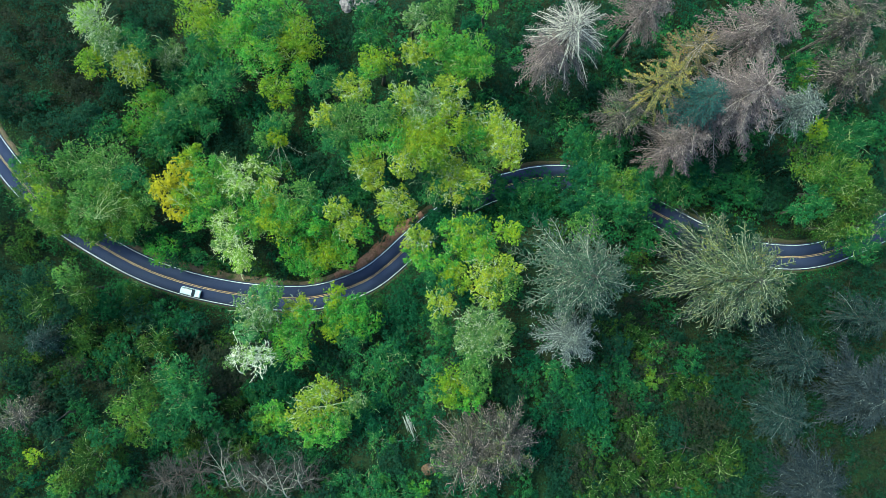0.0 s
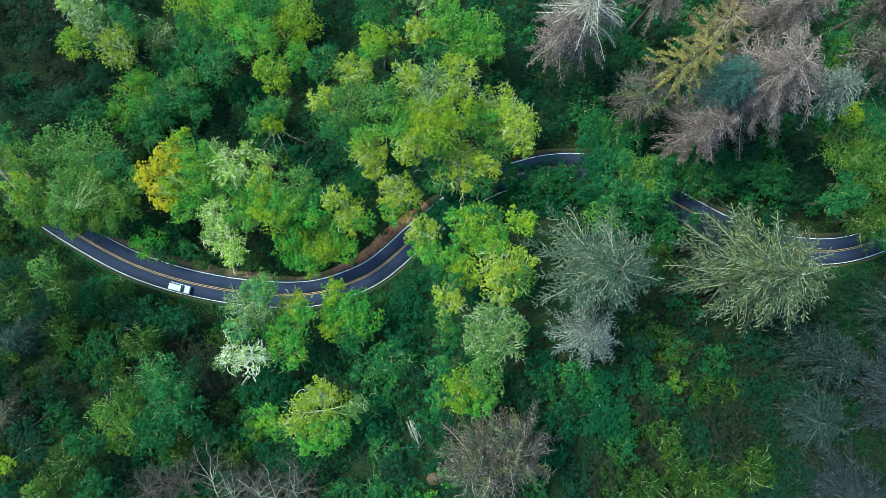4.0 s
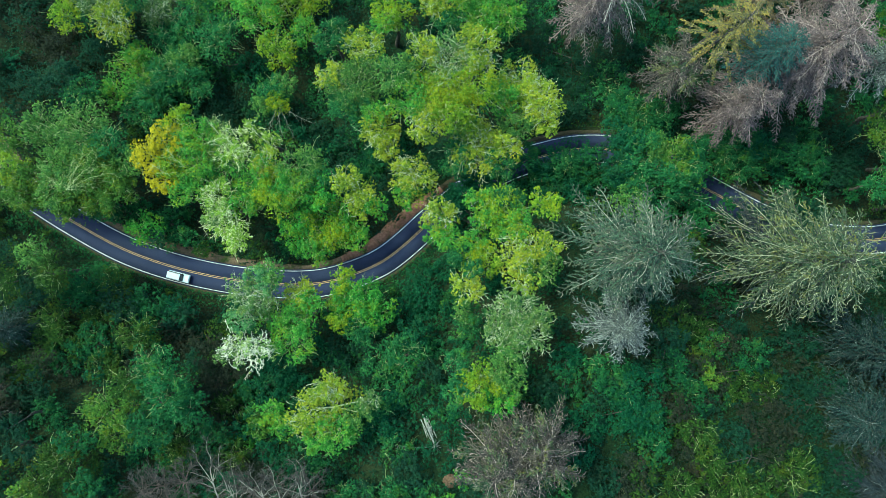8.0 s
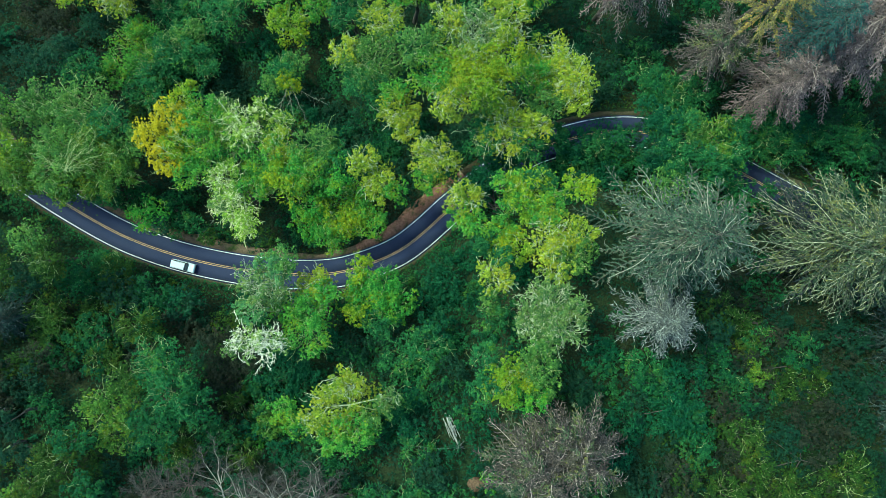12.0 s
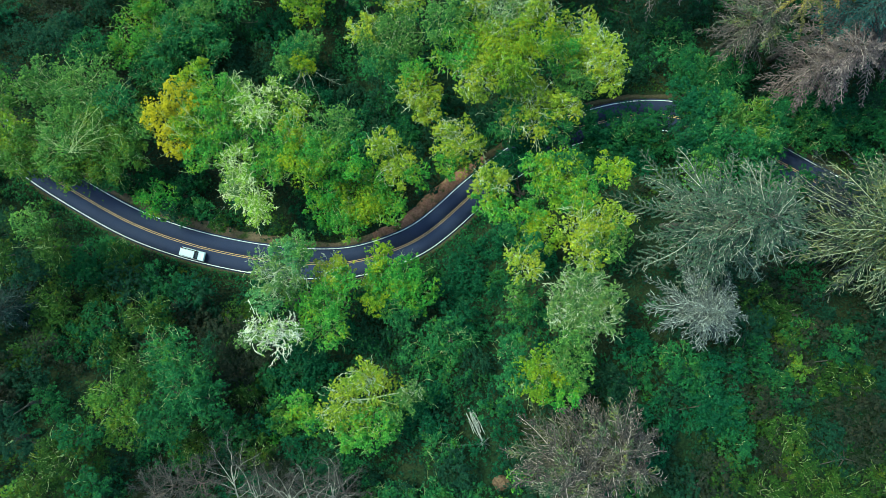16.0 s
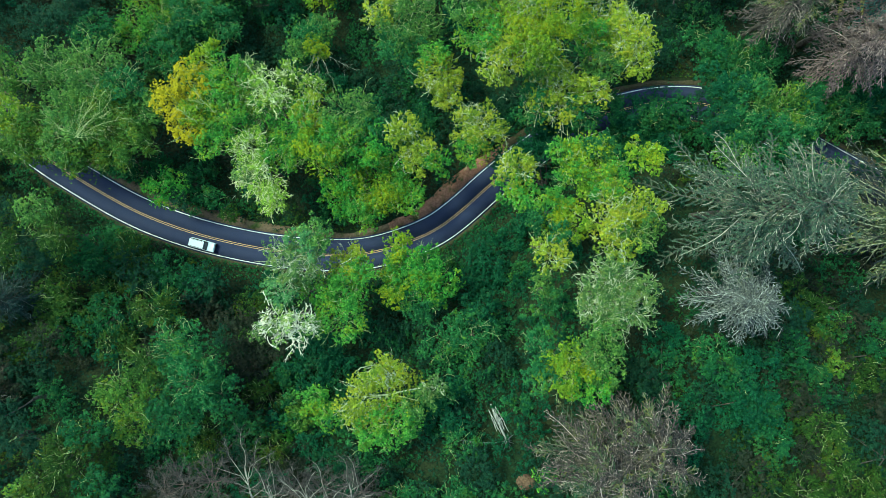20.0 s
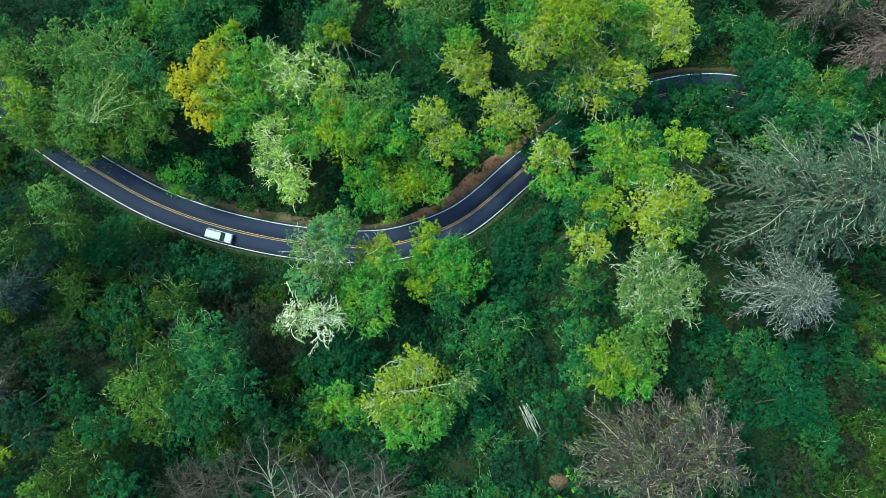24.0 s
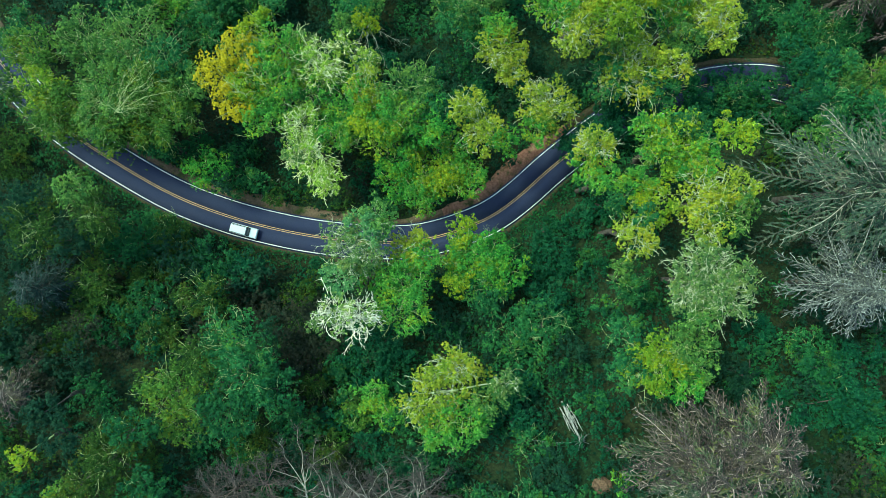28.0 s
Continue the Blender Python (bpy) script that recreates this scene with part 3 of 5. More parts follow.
def conifer(x, y, top, reach, kind):
    """A conifer: stem, spiralling branches that sweep out and droop, each a frond with side twigs in pairs and sprays of needles along them."""
    wood, pale_wood, pale_share, dense, step, side_long, spray_step, spray_long, spray_wide, hooked, label = CONIFER[kind]
    dead = kind in ("fir_pale", "fir_mauve", "fir_brown", "fir_grey", "fir_dark")
    ragged = kind in ("fir_brown", "fir_grey", "spruce_pale", "spruce_grey")
    base = float(ground_height((x, y))[0])
    height = top - base
    ob = tagged(new("conifer"), label + (" on the slope" if road_side((x, y))[0] < 0 else " in the forest"), "conifer")
    ob.location = (x, y, base)
    child("trunk", trunk_mesh("trunk", [(0, 0, -0.5), (0.1, 0, height * 0.3), (0, 0.1, height * 0.7), (0, 0, height)], [0.03 * height * 0.5 + 0.12, 0.013 * height, 0.007 * height, 0.03], BARK), ob)
    span = min(height * 0.85, reach * (1.3 if kind in ("fir_brown", "fir_grey") else 1.9))
    count = int(dense * reach * 1.08)
    up = np.array((0, 0, 1.0))
    dark_twigs, pale_twigs, sprays = [], [], {True: [], False: []}
    # a ragged crown has a few leaning tops of its own from which the branches spread
    heads = [np.zeros(3)] + [np.array((np.cos(a), np.sin(a), 0)) * reach * rng.uniform(0.25, 0.45) for a in rng.uniform(0, 6.28, 4 if kind == "fir_brown" else 0)]
    for k in range(count):
        u = (k + rng.uniform(0, 1)) / count
        head = heads[k % len(heads)]
        h = height - span * u**1.2 - 0.25 * np.linalg.norm(head)
        length = reach * (0.12 + 0.88 * u**0.5) * (rng.uniform(0.55, 1.12) if dead or ragged else rng.uniform(0.78, 1.08)) - 0.5 * np.linalg.norm(head) * u
        a = k * 2.39996 + rng.normal(0, 0.35 if dead or ragged else 0.15)
        out = np.array((np.cos(a), np.sin(a), 0))
        side = np.cross(out, up)
        rise, sag = 0.5 * (1 - u) + 0.08, 0.30 + 0.25 * u
        bend, wave, phase = rng.normal(0, 0.14 if ragged else 0.07) * length, rng.uniform(0.01, 0.045 if ragged else 0.02) * length, rng.uniform(0, 6.28)
        f = np.linspace(0, 1, 9)[:, None]
        p = head * (1 - u) + up * h + out * length * f + up * length * (rise * f - sag * f * f) + side * (bend * f * f + wave * np.sin(phase + 7 * f))
        live = (u < 0.72 or rng.uniform() < 0.3) if kind == "spruce_pale" else kind != "fir_brown" or rng.uniform() < 0.3
        pale = (u < 0.7 and rng.uniform() < 0.8) if kind == "fir_pale" else rng.uniform() < pale_share
        thick = (0.055 + 0.006 * length) * (1.25 if kind == "fir_pale" and pale else 0.5 if kind in ("fir_brown", "fir_grey", "fir_dark", "spruce_dark") and not pale else 0.8)
        child("branch", mesh_of("branch", *pipe(p, thick * (1 - 0.72 * f), 4), [pale_wood if pale else wood]), ob)
        # side twigs in pairs, longest a third of the way out, swept forward and hanging a little
        n = max(4, int(length * 0.9 / step))
        s = np.clip(0.1 + 0.88 * (np.arange(n) + rng.uniform(0, 0.8, n)) / n, 0, 0.999)
        i = (s * 8).astype(int)
        root = p[i] + (p[i + 1] - p[i]) * (s * 8 - i)[:, None]
        ahead = unit(p[i + 1] - p[i])
        hand = np.where(np.arange(n) % 2 == 0, 1.0, -1.0)[:, None] * side
        open_out = rng.uniform(0.75, 1.25, (n, 1))
        reach_side = ((side_long * length * np.minimum(s / 0.3, 1) * (1 - s) ** 0.55 + 0.28) * rng.uniform(0.55, 1.25, n))[:, None]
        first = unit(ahead * 0.75 + hand * open_out + up * rng.normal(-0.10, 0.12, (n, 1)))
        then = unit(first + ahead * rng.uniform(0.2, 0.9, (n, 1)) - up * rng.uniform(0.0, 0.5, (n, 1)) + rng.normal(0, 0.22 if ragged else 0.1, (n, 3)))
        mid = root + first * reach_side * 0.5
        end = mid + then * reach_side * 0.5
        bright = rng.uniform(0, 1, n) < (0.6 if pale else 0.07) * (0.35 if kind in ("spruce_dark", "fir_dark", "spruce_grey") else 1.0)
        m = bright.sum()
        pale_twigs.append((root[bright], mid[bright], np.full(m, 0.036), np.full(m, 0.026)))
        pale_twigs.append((mid[bright], end[bright], np.full(m, 0.026), np.full(m, 0.013)))
        dark_twigs.append((root[~bright], end[~bright], np.full(n - m, 0.026), np.full(n - m, 0.011)))
        curl = rng.uniform(0, 1, n) < hooked * (0.4 + 0.8 * s)
        if curl.any():
            m = curl.sum()
            turn = unit(then[curl] + rng.normal(0, 0.7, (m, 3)) + up * 0.5) * rng.uniform(0.25, 0.6, (m, 1))
            tip = end[curl] + turn
            fork = unit(turn + rng.normal(0, 0.5, (m, 3)) + up * 0.4) * rng.uniform(0.2, 0.5, (m, 1))
            bold = 1.35 if kind == "spruce_pale" else 1.0
            pale_twigs.append((mid[curl], end[curl], np.full(m, 0.042 * bold), np.full(m, 0.036 * bold)))
            pale_twigs.append((end[curl], tip, np.full(m, 0.036 * bold), np.full(m, 0.026 * bold)))
            pale_twigs.append((tip, tip + fork, np.full(m, 0.026), np.full(m, 0.012)))
        # sprays along the side twigs and the branch
        each = np.maximum(2, (reach_side[:, 0] / spray_step).astype(int))
        j = np.repeat(np.arange(n), each)
        q = rng.uniform(0.05, 1.05, len(j))[:, None]
        at = np.where(q < 0.5, root[j] + (mid - root)[j] * 2 * q, mid[j] + (end - mid)[j] * (2 * q - 1))
        way = np.where(q < 0.5, first[j], then[j])
        across = unit(np.cross(way, up))
        way = unit(way + across * rng.choice((-1, 1), (len(j), 1)) * rng.uniform(0.2, 0.9, (len(j), 1)) + rng.normal(0, 0.18, (len(j), 3)))
        n_rib = int(length / spray_step * 0.8)
        q = rng.uniform(0.1, 0.999, n_rib)
        i = (q * 8).astype(int)
        rib_at = p[i] + (p[i + 1] - p[i]) * (q * 8 - i)[:, None]
        rib_way = unit(unit(p[i + 1] - p[i]) + side * rng.choice((-1, 1), (n_rib, 1)) * rng.uniform(0.3, 1.0, (n_rib, 1)) + up * rng.normal(0, 0.15, (n_rib, 1)))
        sprays[live].append((np.concatenate([at, rib_at]), np.concatenate([way, rib_way])))
    for store, mat, note in ((dark_twigs, wood, ""), (pale_twigs, pale_wood, "bleached twig ends")):
        if store:
            tagged(child("twig_cover", mesh_of("twig_cover", *tubes(*(np.concatenate(q) for q in zip(*store))), [mat]), ob, note), kind="stuff")
    fresh = "spruce_pale" if kind == "fir_brown" else kind
    withered = kind if kind == "fir_brown" else "fir_dark"
    for live, name, mat in ((True, "needle_cover" if fresh.startswith("spruce") or not dead else "dead_spray_cover", NEEDLES[fresh]), (False, "dead_spray_cover", NEEDLES[withered])):
        if sprays[live]:
            at, way = (np.concatenate(q) for q in zip(*sprays[live]))
            size = spray_long * rng.uniform(0.7, 1.35, (len(at), 1))
            wide = unit(np.cross(way, rng.normal(0, 0.4, (len(at), 3)) + up)) * spray_wide * rng.uniform(0.7, 1.3, (len(at), 1))
            blade = np.stack([at - way * size * 0.2 + wide, at - way * size * 0.2 - wide, at + way * size * 0.8 - up * size * 0.12], 1).reshape(-1, 3)
            tagged(child(name, mesh_of("needles", blade, np.arange(len(blade)).reshape(-1, 3), [mat]), ob), kind="stuff")
    CROWNS.append((x, y, reach * 0.8))
    return ob


def bare_tree(x, y, top, reach, wood, label, limbs=8, lean=0.0):
    """A leafless tree: a slim trunk, steep limbs, and short twigs that fork twice."""
    base = float(ground_height((x, y))[0])
    height = top - base
    ob = tagged(new("bare_tree"), label, "tree")
    ob.location = (x, y, base)
    child("trunk", trunk_mesh("trunk", [(0, 0, -0.4), (0.2, 0.1 * lean, height * 0.3), (0.1, 0.4 * lean, height * 0.6), (0, lean, height * 0.97)], [0.26, 0.2, 0.13, 0.04], wood), ob)
    starts, ends, ra, rb = [], [], [], []
    for k in range(limbs):
        a = k * 2.4 + rng.uniform(-0.4, 0.4)
        low = rng.uniform(0.4, 0.85)
        root = np.array((0, lean * low**1.6, height * low))
        out = reach * rng.uniform(0.55, 1)
        tip = root + (np.cos(a) * out, np.sin(a) * out + 0.5 * lean, (height - root[2]) * rng.uniform(0.5, 0.95))
        length = np.linalg.norm(tip - root)
        f = np.linspace(0, 1, 7)[:, None]
        crook = rng.normal(0, 0.05 * length, (7, 3)).cumsum(0) * (1 - f) * f * 3
        p = root + (tip - root) * f + crook
        for _ in range(16):
            u = rng.uniform(0.2, 0.999) * 6
            i = int(u)
            q = p[i] + (p[i + 1] - p[i]) * (u - i)
            way = unit((tip - root) / length + rng.normal(0, 0.6, 3) + (0, 0, 0.2))
            for j in range(3):
                end = q + way * length * rng.uniform(0.05, 0.12)
                starts.append(q)
                ends.append(end)
                ra.append(0.032 - 0.008 * j)
                rb.append(0.024 - 0.008 * j)
                for _ in range(2):
                    w = q + (end - q) * rng.uniform(0.2, 1)
                    starts.append(w)
                    ends.append(w + unit(way + rng.normal(0, 0.7, 3)) * length * rng.uniform(0.05, 0.13))
                    ra.append(0.017)
                    rb.append(0.009)
                q, way = end, unit(way + rng.normal(0, 0.45, 3))
        child("limb", mesh_of("limb", *pipe(p, np.linspace(0.065, 0.02, 7)), [wood]), ob)
    tagged(child("twig_cover", mesh_of("twig_cover", *tubes(starts, ends, np.array(ra), np.array(rb)), [TWIG_HAZE]), ob), kind="stuff")
    CROWNS.append((x, y, reach * 0.5))
    return ob


tree(-84.0, 52.0, 6, [(-5.9, 6.3, 0.0, 5.3, "white"), (-0.9, 0.6, -0.2, 4.9, "pale"), (-5.8, -4.4, -0.5, 4.3, "limey"), (4.7, -5.0, 0.0, 5.3, "palelime"), (2.1, 2.0, -0.6, 4.0, "green"), (7.0, -0.1, -0.5, 4.3, "green")])
tree(-68.7, 44.0, 0, [(-4.1, 7.8, -1.1, 4.8, "pale"), (2.3, -6.1, 0.0, 7.1, "green"), (-2.6, 1.9, -1.1, 4.8, "green"), (1.8, 3.4, -1.1, 4.8, "green")])
tree(-66.5, 34.5, 2, [(-1.5, 1.5, 0.0, 5.6, "green"), (3.6, -1.2, -0.6, 4.6, "green"), (1.5, 4.6, -0.8, 4.2, "palegreen"), (-3.5, -3.6, -0.9, 4.0, "tealg")])
tree(-75.3, 33.3, 3, [(-1.4, 3.1, 0.0, 6.6, "lime"), (-5.1, -2.1, -1.1, 4.4, "lime"), (1.5, -5.7, -0.3, 6.0, "green"), (3.8, 0.1, -0.6, 5.4, "green"), (-0.1, 6.5, -1.3, 4.1, "lime")])
tree(-57.4, 54.2, 5, [(-5.4, 5.3, 0.0, 6.5, "limey"), (2.4, 0.3, 0.0, 6.5, "lime"), (0.3, -9.8, -0.2, 6.2, "green"), (6.8, 5.9, -0.5, 5.6, "lime"), (-4.5, -2.0, -0.9, 4.7, "green")])
tree(-41.9, 52.5, 5, [(4.1, 2.7, 0.0, 6.9, "limey"), (-5.2, -3.0, -0.3, 6.2, "lime"), (-1.5, -11.0, -0.9, 5.0, "limey"), (-2.9, 4.7, -0.8, 5.3, "green"), (5.4, -7.5, -1.4, 4.0, "lime"), (1.3, 9.0, -0.8, 5.3, "lime")])
tree(-54.5, 39.9, -4, [(2.5, -0.1, 0.0, 4.3, "teal"), (-4.2, 0.2, -0.5, 3.3, "dark")])
lone_tree = tree(-44.6, 31.0, 1, [(1.2, -1.9, -0.5, 3.0, "limey"), (-0.9, 0.9, 0.0, 4.6, "green"), (2.6, 2.8, -1.1, 2.8, "palegreen"), (-3.0, -2.6, -1.0, 3.0, "palegreen")])
tree(-85.4, 19.0, 17, [(-11.7, -0.5, -0.1, 5.2, "limeo"), (-3.2, 1.9, 0.0, 4.9, "palegreen"), (6.0, 0.6, 0.0, 5.4, "palegreen"), (10.7, -2.9, -0.4, 4.6, "green")], spread=15)
roadside_alder = tree(-81.6, 9.0, 17, [(-13.4, 2.9, -0.9, 4.3, "limey"), (-10.2, 0.1, -0.4, 4.8, "limeo"), (-9.0, -2.6, -1.2, 4.2, "limeo"), (-13.6, -0.6, -1.3, 4.0, "limeo"), (-3.1, -1.3, -0.1, 5.2, "palegreen"), (-1.6, -3.9, -1.2, 4.3, "limeo"), (3.4, 1.0, 0.0, 6.0, "limeo"), (8.1, -1.0, -0.4, 5.2, "limeo"), (4.9, -3.0, -0.6, 4.9, "limeo"), (9.6, 3.4, -0.8, 4.3, "palegreen"), (4.6, 4.6, -0.6, 4.4, "limeo"), (-4.0, 4.6, -0.8, 4.6, "palegreen")], spread=15)
golden_tree = tree(-58.9, 14.1, 19, [(-5.8, 0.2, -0.6, 3.9, "yellow"), (-3.6, -4.5, -0.7, 3.7, "yellow"), (-2.3, 3.4, -0.6, 3.9, "yellow"), (0.5, 6.6, -0.7, 3.7, "limey"), (4.1, 4.1, -0.3, 4.5, "lime"), (3.0, -1.7, 0.0, 5.1, "lime"), (1.5, -6.5, -0.6, 3.9, "lime"), (-1.0, -1.7, -0.7, 3.7, "limey")])
tree(-50.6, 16.3, 17, [(0.8, -0.2, 0.0, 4.9, "white"), (0.3, -4.4, -0.9, 3.1, "lime"), (-1.7, 3.5, -0.6, 3.7, "pale")])
tree(-43.5, 18.9, 14, [(-1.8, 1.7, -0.1, 2.6, "white"), (1.5, -1.4, 0.0, 2.9, "white")])
# the limey mass puts the yellow of sunlit leaves into the colour
tree(-42.0, 8.6, 17, [(-1.9, 1.4, 0.0, 5.7, "lime"), (2.0, -2.6, -0.3, 5.2, "limey"), (-3.8, -2.6, -0.6, 4.6, "lime"), (0.8, 4.6, -0.9, 4.0, "palelime"), (4.7, 0.1, -0.9, 4.0, "bright")])
tree(-50.2, 2.3, 17, [(-1.3, 4.0, -0.2, 4.1, "white"), (0.6, -1.1, 0.0, 4.5, "white"), (2.9, -5.2, -0.8, 3.0, "white"), (-2.5, -0.3, -1.0, 2.6, "pale")])
tree(-33.2, 9.3, 18, [(-0.6, 2.6, 0.0, 5.1, "palegreen"), (-3.1, -2.0, -0.3, 4.5, "lime"), (2.5, -2.0, -0.3, 4.5, "bright"), (2.1, 1.2, -0.7, 3.7, "green")])
tree(-21.8, 6.1, 18.5, [(-2.6, 2.8, -0.1, 3.4, "palelime"), (0.3, -1.0, 0.0, 3.7, "palelime"), (3.2, -2.3, -0.4, 2.8, "bright")])
# limey in the middle: the crown's sunlit yellow, given as leaf colour
tree(-30.5, -0.3, 14, [(1.1, 0.4, 0.0, 5.6, "limey"), (-6.2, -1.6, -1.0, 4.1, "bright"), (5.9, -0.9, -1.0, 4.1, "lime"), (-1.5, -3.9, -1.0, 3.8, "lime"), (-4.8, 2.4, -1.0, 4.1, "bright"), (4.6, 3.1, -1.2, 3.8, "lime")])
tree(-68.7, -1.1, 10, [(-0.7, 0.5, 0.0, 4.1, "bright"), (2.0, -1.5, -0.8, 2.4, "dark")])
tree(-11.7, 9.1, 16, [(0.3, 0.9, 0.0, 5.2, "palelime"), (-0.7, -2.4, -1.0, 3.2, "lime")])
tree(-17.9, 20.5, 14, [(-0.1, 0.4, 0.0, 4.4, "palelime"), (1.3, -3.6, -0.6, 3.2, "palelime"), (-1.4, 3.4, -0.7, 2.9, "lime")])
tree(-25.2, 32.7, 12, [(2.9, 6.6, -0.9, 4.7, "palelime"), (-3.9, 8.3, -0.9, 4.7, "green"), (0.8, -1.8, 0.0, 6.5, "palegreen"), (-4.1, -0.2, -1.5, 3.6, "palelime"), (2.9, -6.7, -0.9, 4.7, "green"), (-1.2, -6.0, -1.2, 4.2, "green")])
tree(-5.5, 27.3, 27, [(0.7, 3.9, 0.0, 5.8, "pale"), (-3.5, 6.2, -1.1, 3.7, "palelime"), (6.8, 6.3, -0.5, 4.8, "palelime"), (-5.9, -2.8, -0.5, 4.8, "lime"), (2.0, -4.0, 0.0, 5.8, "limey"), (-2.9, -7.1, -0.7, 4.5, "palelime"), (6.2, -1.0, -0.5, 4.8, "limey"), (-8.4, 1.4, -0.8, 4.2, "palegreen"), (0.1, -1.0, -0.7, 4.5, "palelime")])
tree(1.3, 47.0, 15, [(3.5, 0.6, 0.0, 6.7, "lime"), (-2.5, 2.5, -0.9, 4.9, "lime"), (7.5, -3.0, -1.5, 3.8, "lime"), (-7.8, 0.4, -1.3, 4.1, "palelime"), (-5.2, -3.6, -1.5, 3.8, "green")])
tree(-16.4, 45.5, 14, [(0.5, 0.8, 0.0, 4.7, "limey"), (-1.5, -2.7, -1.0, 2.6, "lime")])
tree(-7.8, 57.3, 10, [(-12.0, -0.0, -0.5, 3.6, "green"), (-9.3, -2.7, 0.0, 4.5, "green"), (1.7, 0.0, -0.3, 3.9, "pale"), (7.3, 1.5, 0.0, 4.5, "palegreen"), (18.9, 2.7, -0.8, 3.0, "lime")])
tree(11.2, 25.2, 21, [(-0.9, 3.7, 0.0, 5.6, "palelime"), (2.3, -0.2, -0.1, 5.3, "palelime"), (-4.1, 0.4, -0.8, 3.9, "lime"), (4.2, -4.1, -1.1, 3.3, "palelime"), (-1.5, -4.7, -0.8, 3.9, "palegreen")])
tree(2.0, 16.0, 21, [(0.1, 0.5, 0.0, 5.8, "palelime"), (-4.4, -1.8, -1.0, 3.9, "green"), (3.9, -3.1, -1.1, 3.6, "green"), (5.8, 0.0, -1.4, 3.1, "palelime"), (-3.1, 3.9, -1.1, 3.6, "palegreen")])
tree(-5.3, -0.3, 25, [(-0.3, 1.8, 0.0, 3.9, "palelime"), (-1.3, -1.1, -0.6, 2.8, "lime"), (1.9, -2.4, -0.6, 2.8, "lime")])
tree(6.6, 2.6, 29, [(-1.1, -0.0, 0.0, 5.2, "limey"), (-4.7, 0.6, -0.8, 3.7, "lime"), (1.8, -2.4, -0.8, 3.7, "lime"), (7.4, 1.4, -0.5, 3.3, "limey"), (0.6, 2.9, -1.2, 2.9, "green")])
tree(1.4, -5.3, 26, [(-0.6, 1.8, -0.3, 3.2, "lime"), (2.0, -0.9, 0.0, 3.7, "limey"), (-3.1, -0.7, -0.5, 2.7, "green")])
tree(10.9, -6.4, 30, [(-1.8, 1.7, 0.0, 4.7, "palelime"), (1.7, -1.2, -0.3, 4.1, "palegreen"), (-1.3, -3.0, -0.5, 3.6, "palelime"), (2.9, 2.3, -0.8, 3.1, "palelime")])
tree(-0.3, -10.7, 29, [(-0.4, -0.9, 0.0, 3.4, "palelime"), (1.0, 2.4, -0.7, 2.1, "green")])
tree(8.1, -18.1, 35, [(-0.6, 2.2, 0.0, 4.7, "pale"), (1.7, -1.2, -0.2, 4.2, "pale"), (-2.9, -0.6, -0.5, 3.7, "pale"), (4.5, 1.2, -1.0, 2.7, "pale"), (-1.2, -4.0, -1.0, 2.7, "palegreen")])
tree(2.7, -28.6, 33, [(-1.1, -0.0, 0.0, 4.5, "limey"), (-4.9, 2.7, -0.5, 3.5, "green"), (3.8, 1.8, -0.3, 4.0, "palegreen"), (2.4, -2.8, -0.5, 3.5, "bright"), (-4.9, -1.9, -0.8, 3.0, "green"), (4.9, -1.3, -0.9, 2.8, "palegreen")])
tree(0.2, -17.8, 25, [(0.5, -0.6, 0.0, 3.8, "green"), (-1.3, 1.3, -0.7, 2.4, "palegreen")])
tree(-26.0, -36.0, 28, [(0.2, 4.7, -0.4, 3.9, "palelime"), (-4.0, 0.5, 0.0, 4.7, "palelime"), (1.4, -3.2, -0.1, 4.5, "lime"), (-2.4, -4.3, -0.8, 3.2, "lime"), (5.1, 0.6, -0.9, 2.9, "palegreen"), (7.3, 3.0, -1.2, 2.4, "pale")])
tree(-16.1, -39.0, 24, [(0.0, -0.2, 0.0, 6.5, "teal"), (-1.8, 4.3, -1.2, 4.1, "green"), (2.0, -4.4, -1.4, 3.8, "green")])
tree(-40.6, -12.9, 27, [(-1.2, -0.9, 0.0, 4.8, "pale"), (3.1, 4.0, -0.8, 3.2, "palegreen"), (-2.3, -5.1, -0.9, 2.9, "paleteal"), (1.3, 2.1, -0.7, 3.4, "paleteal")])
tree(-33.9, -18.0, 23, [(1.4, 4.4, -0.1, 4.1, "palelime"), (-3.6, -0.0, -0.3, 3.8, "lime"), (0.8, -0.0, -0.3, 3.8, "lime"), (-0.5, -5.0, 0.0, 4.4, "lime"), (3.4, 3.2, -0.8, 2.7, "lime")])
tree(-42.8, -23.6, 27, [(1.7, -0.5, 0.0, 4.0, "bare"), (-0.8, 0.9, -0.3, 3.4, "bare"), (-3.1, -0.5, -0.8, 2.4, "pale")])
# limey masses on the northwest imitate sunlight on that side of the crown
tree(-22.0, -16.3, 21, [(-0.2, 1.1, 0.0, 6.1, "bright"), (-2.9, 5.0, -1.0, 3.3, "limey"), (3.7, -0.8, -1.0, 4.2, "bright"), (-3.9, -1.6, -0.8, 3.3, "limey"), (-2.0, 1.8, -0.1, 3.6, "lime"), (1.2, -3.9, -1.1, 3.9, "green")])
tree(-59.4, -33.4, 30, [(-7.0, -1.5, -0.4, 4.7, "limeo"), (-5.7, -5.6, -0.8, 3.9, "limeo"), (0.7, 6.2, -0.3, 4.9, "green"), (3.6, 1.4, 0.0, 5.4, "green"), (0.7, -4.5, -0.4, 4.7, "tealg"), (7.3, -1.5, -0.5, 4.4, "tealg"), (-3.3, 3.9, -0.9, 3.6, "olive")])
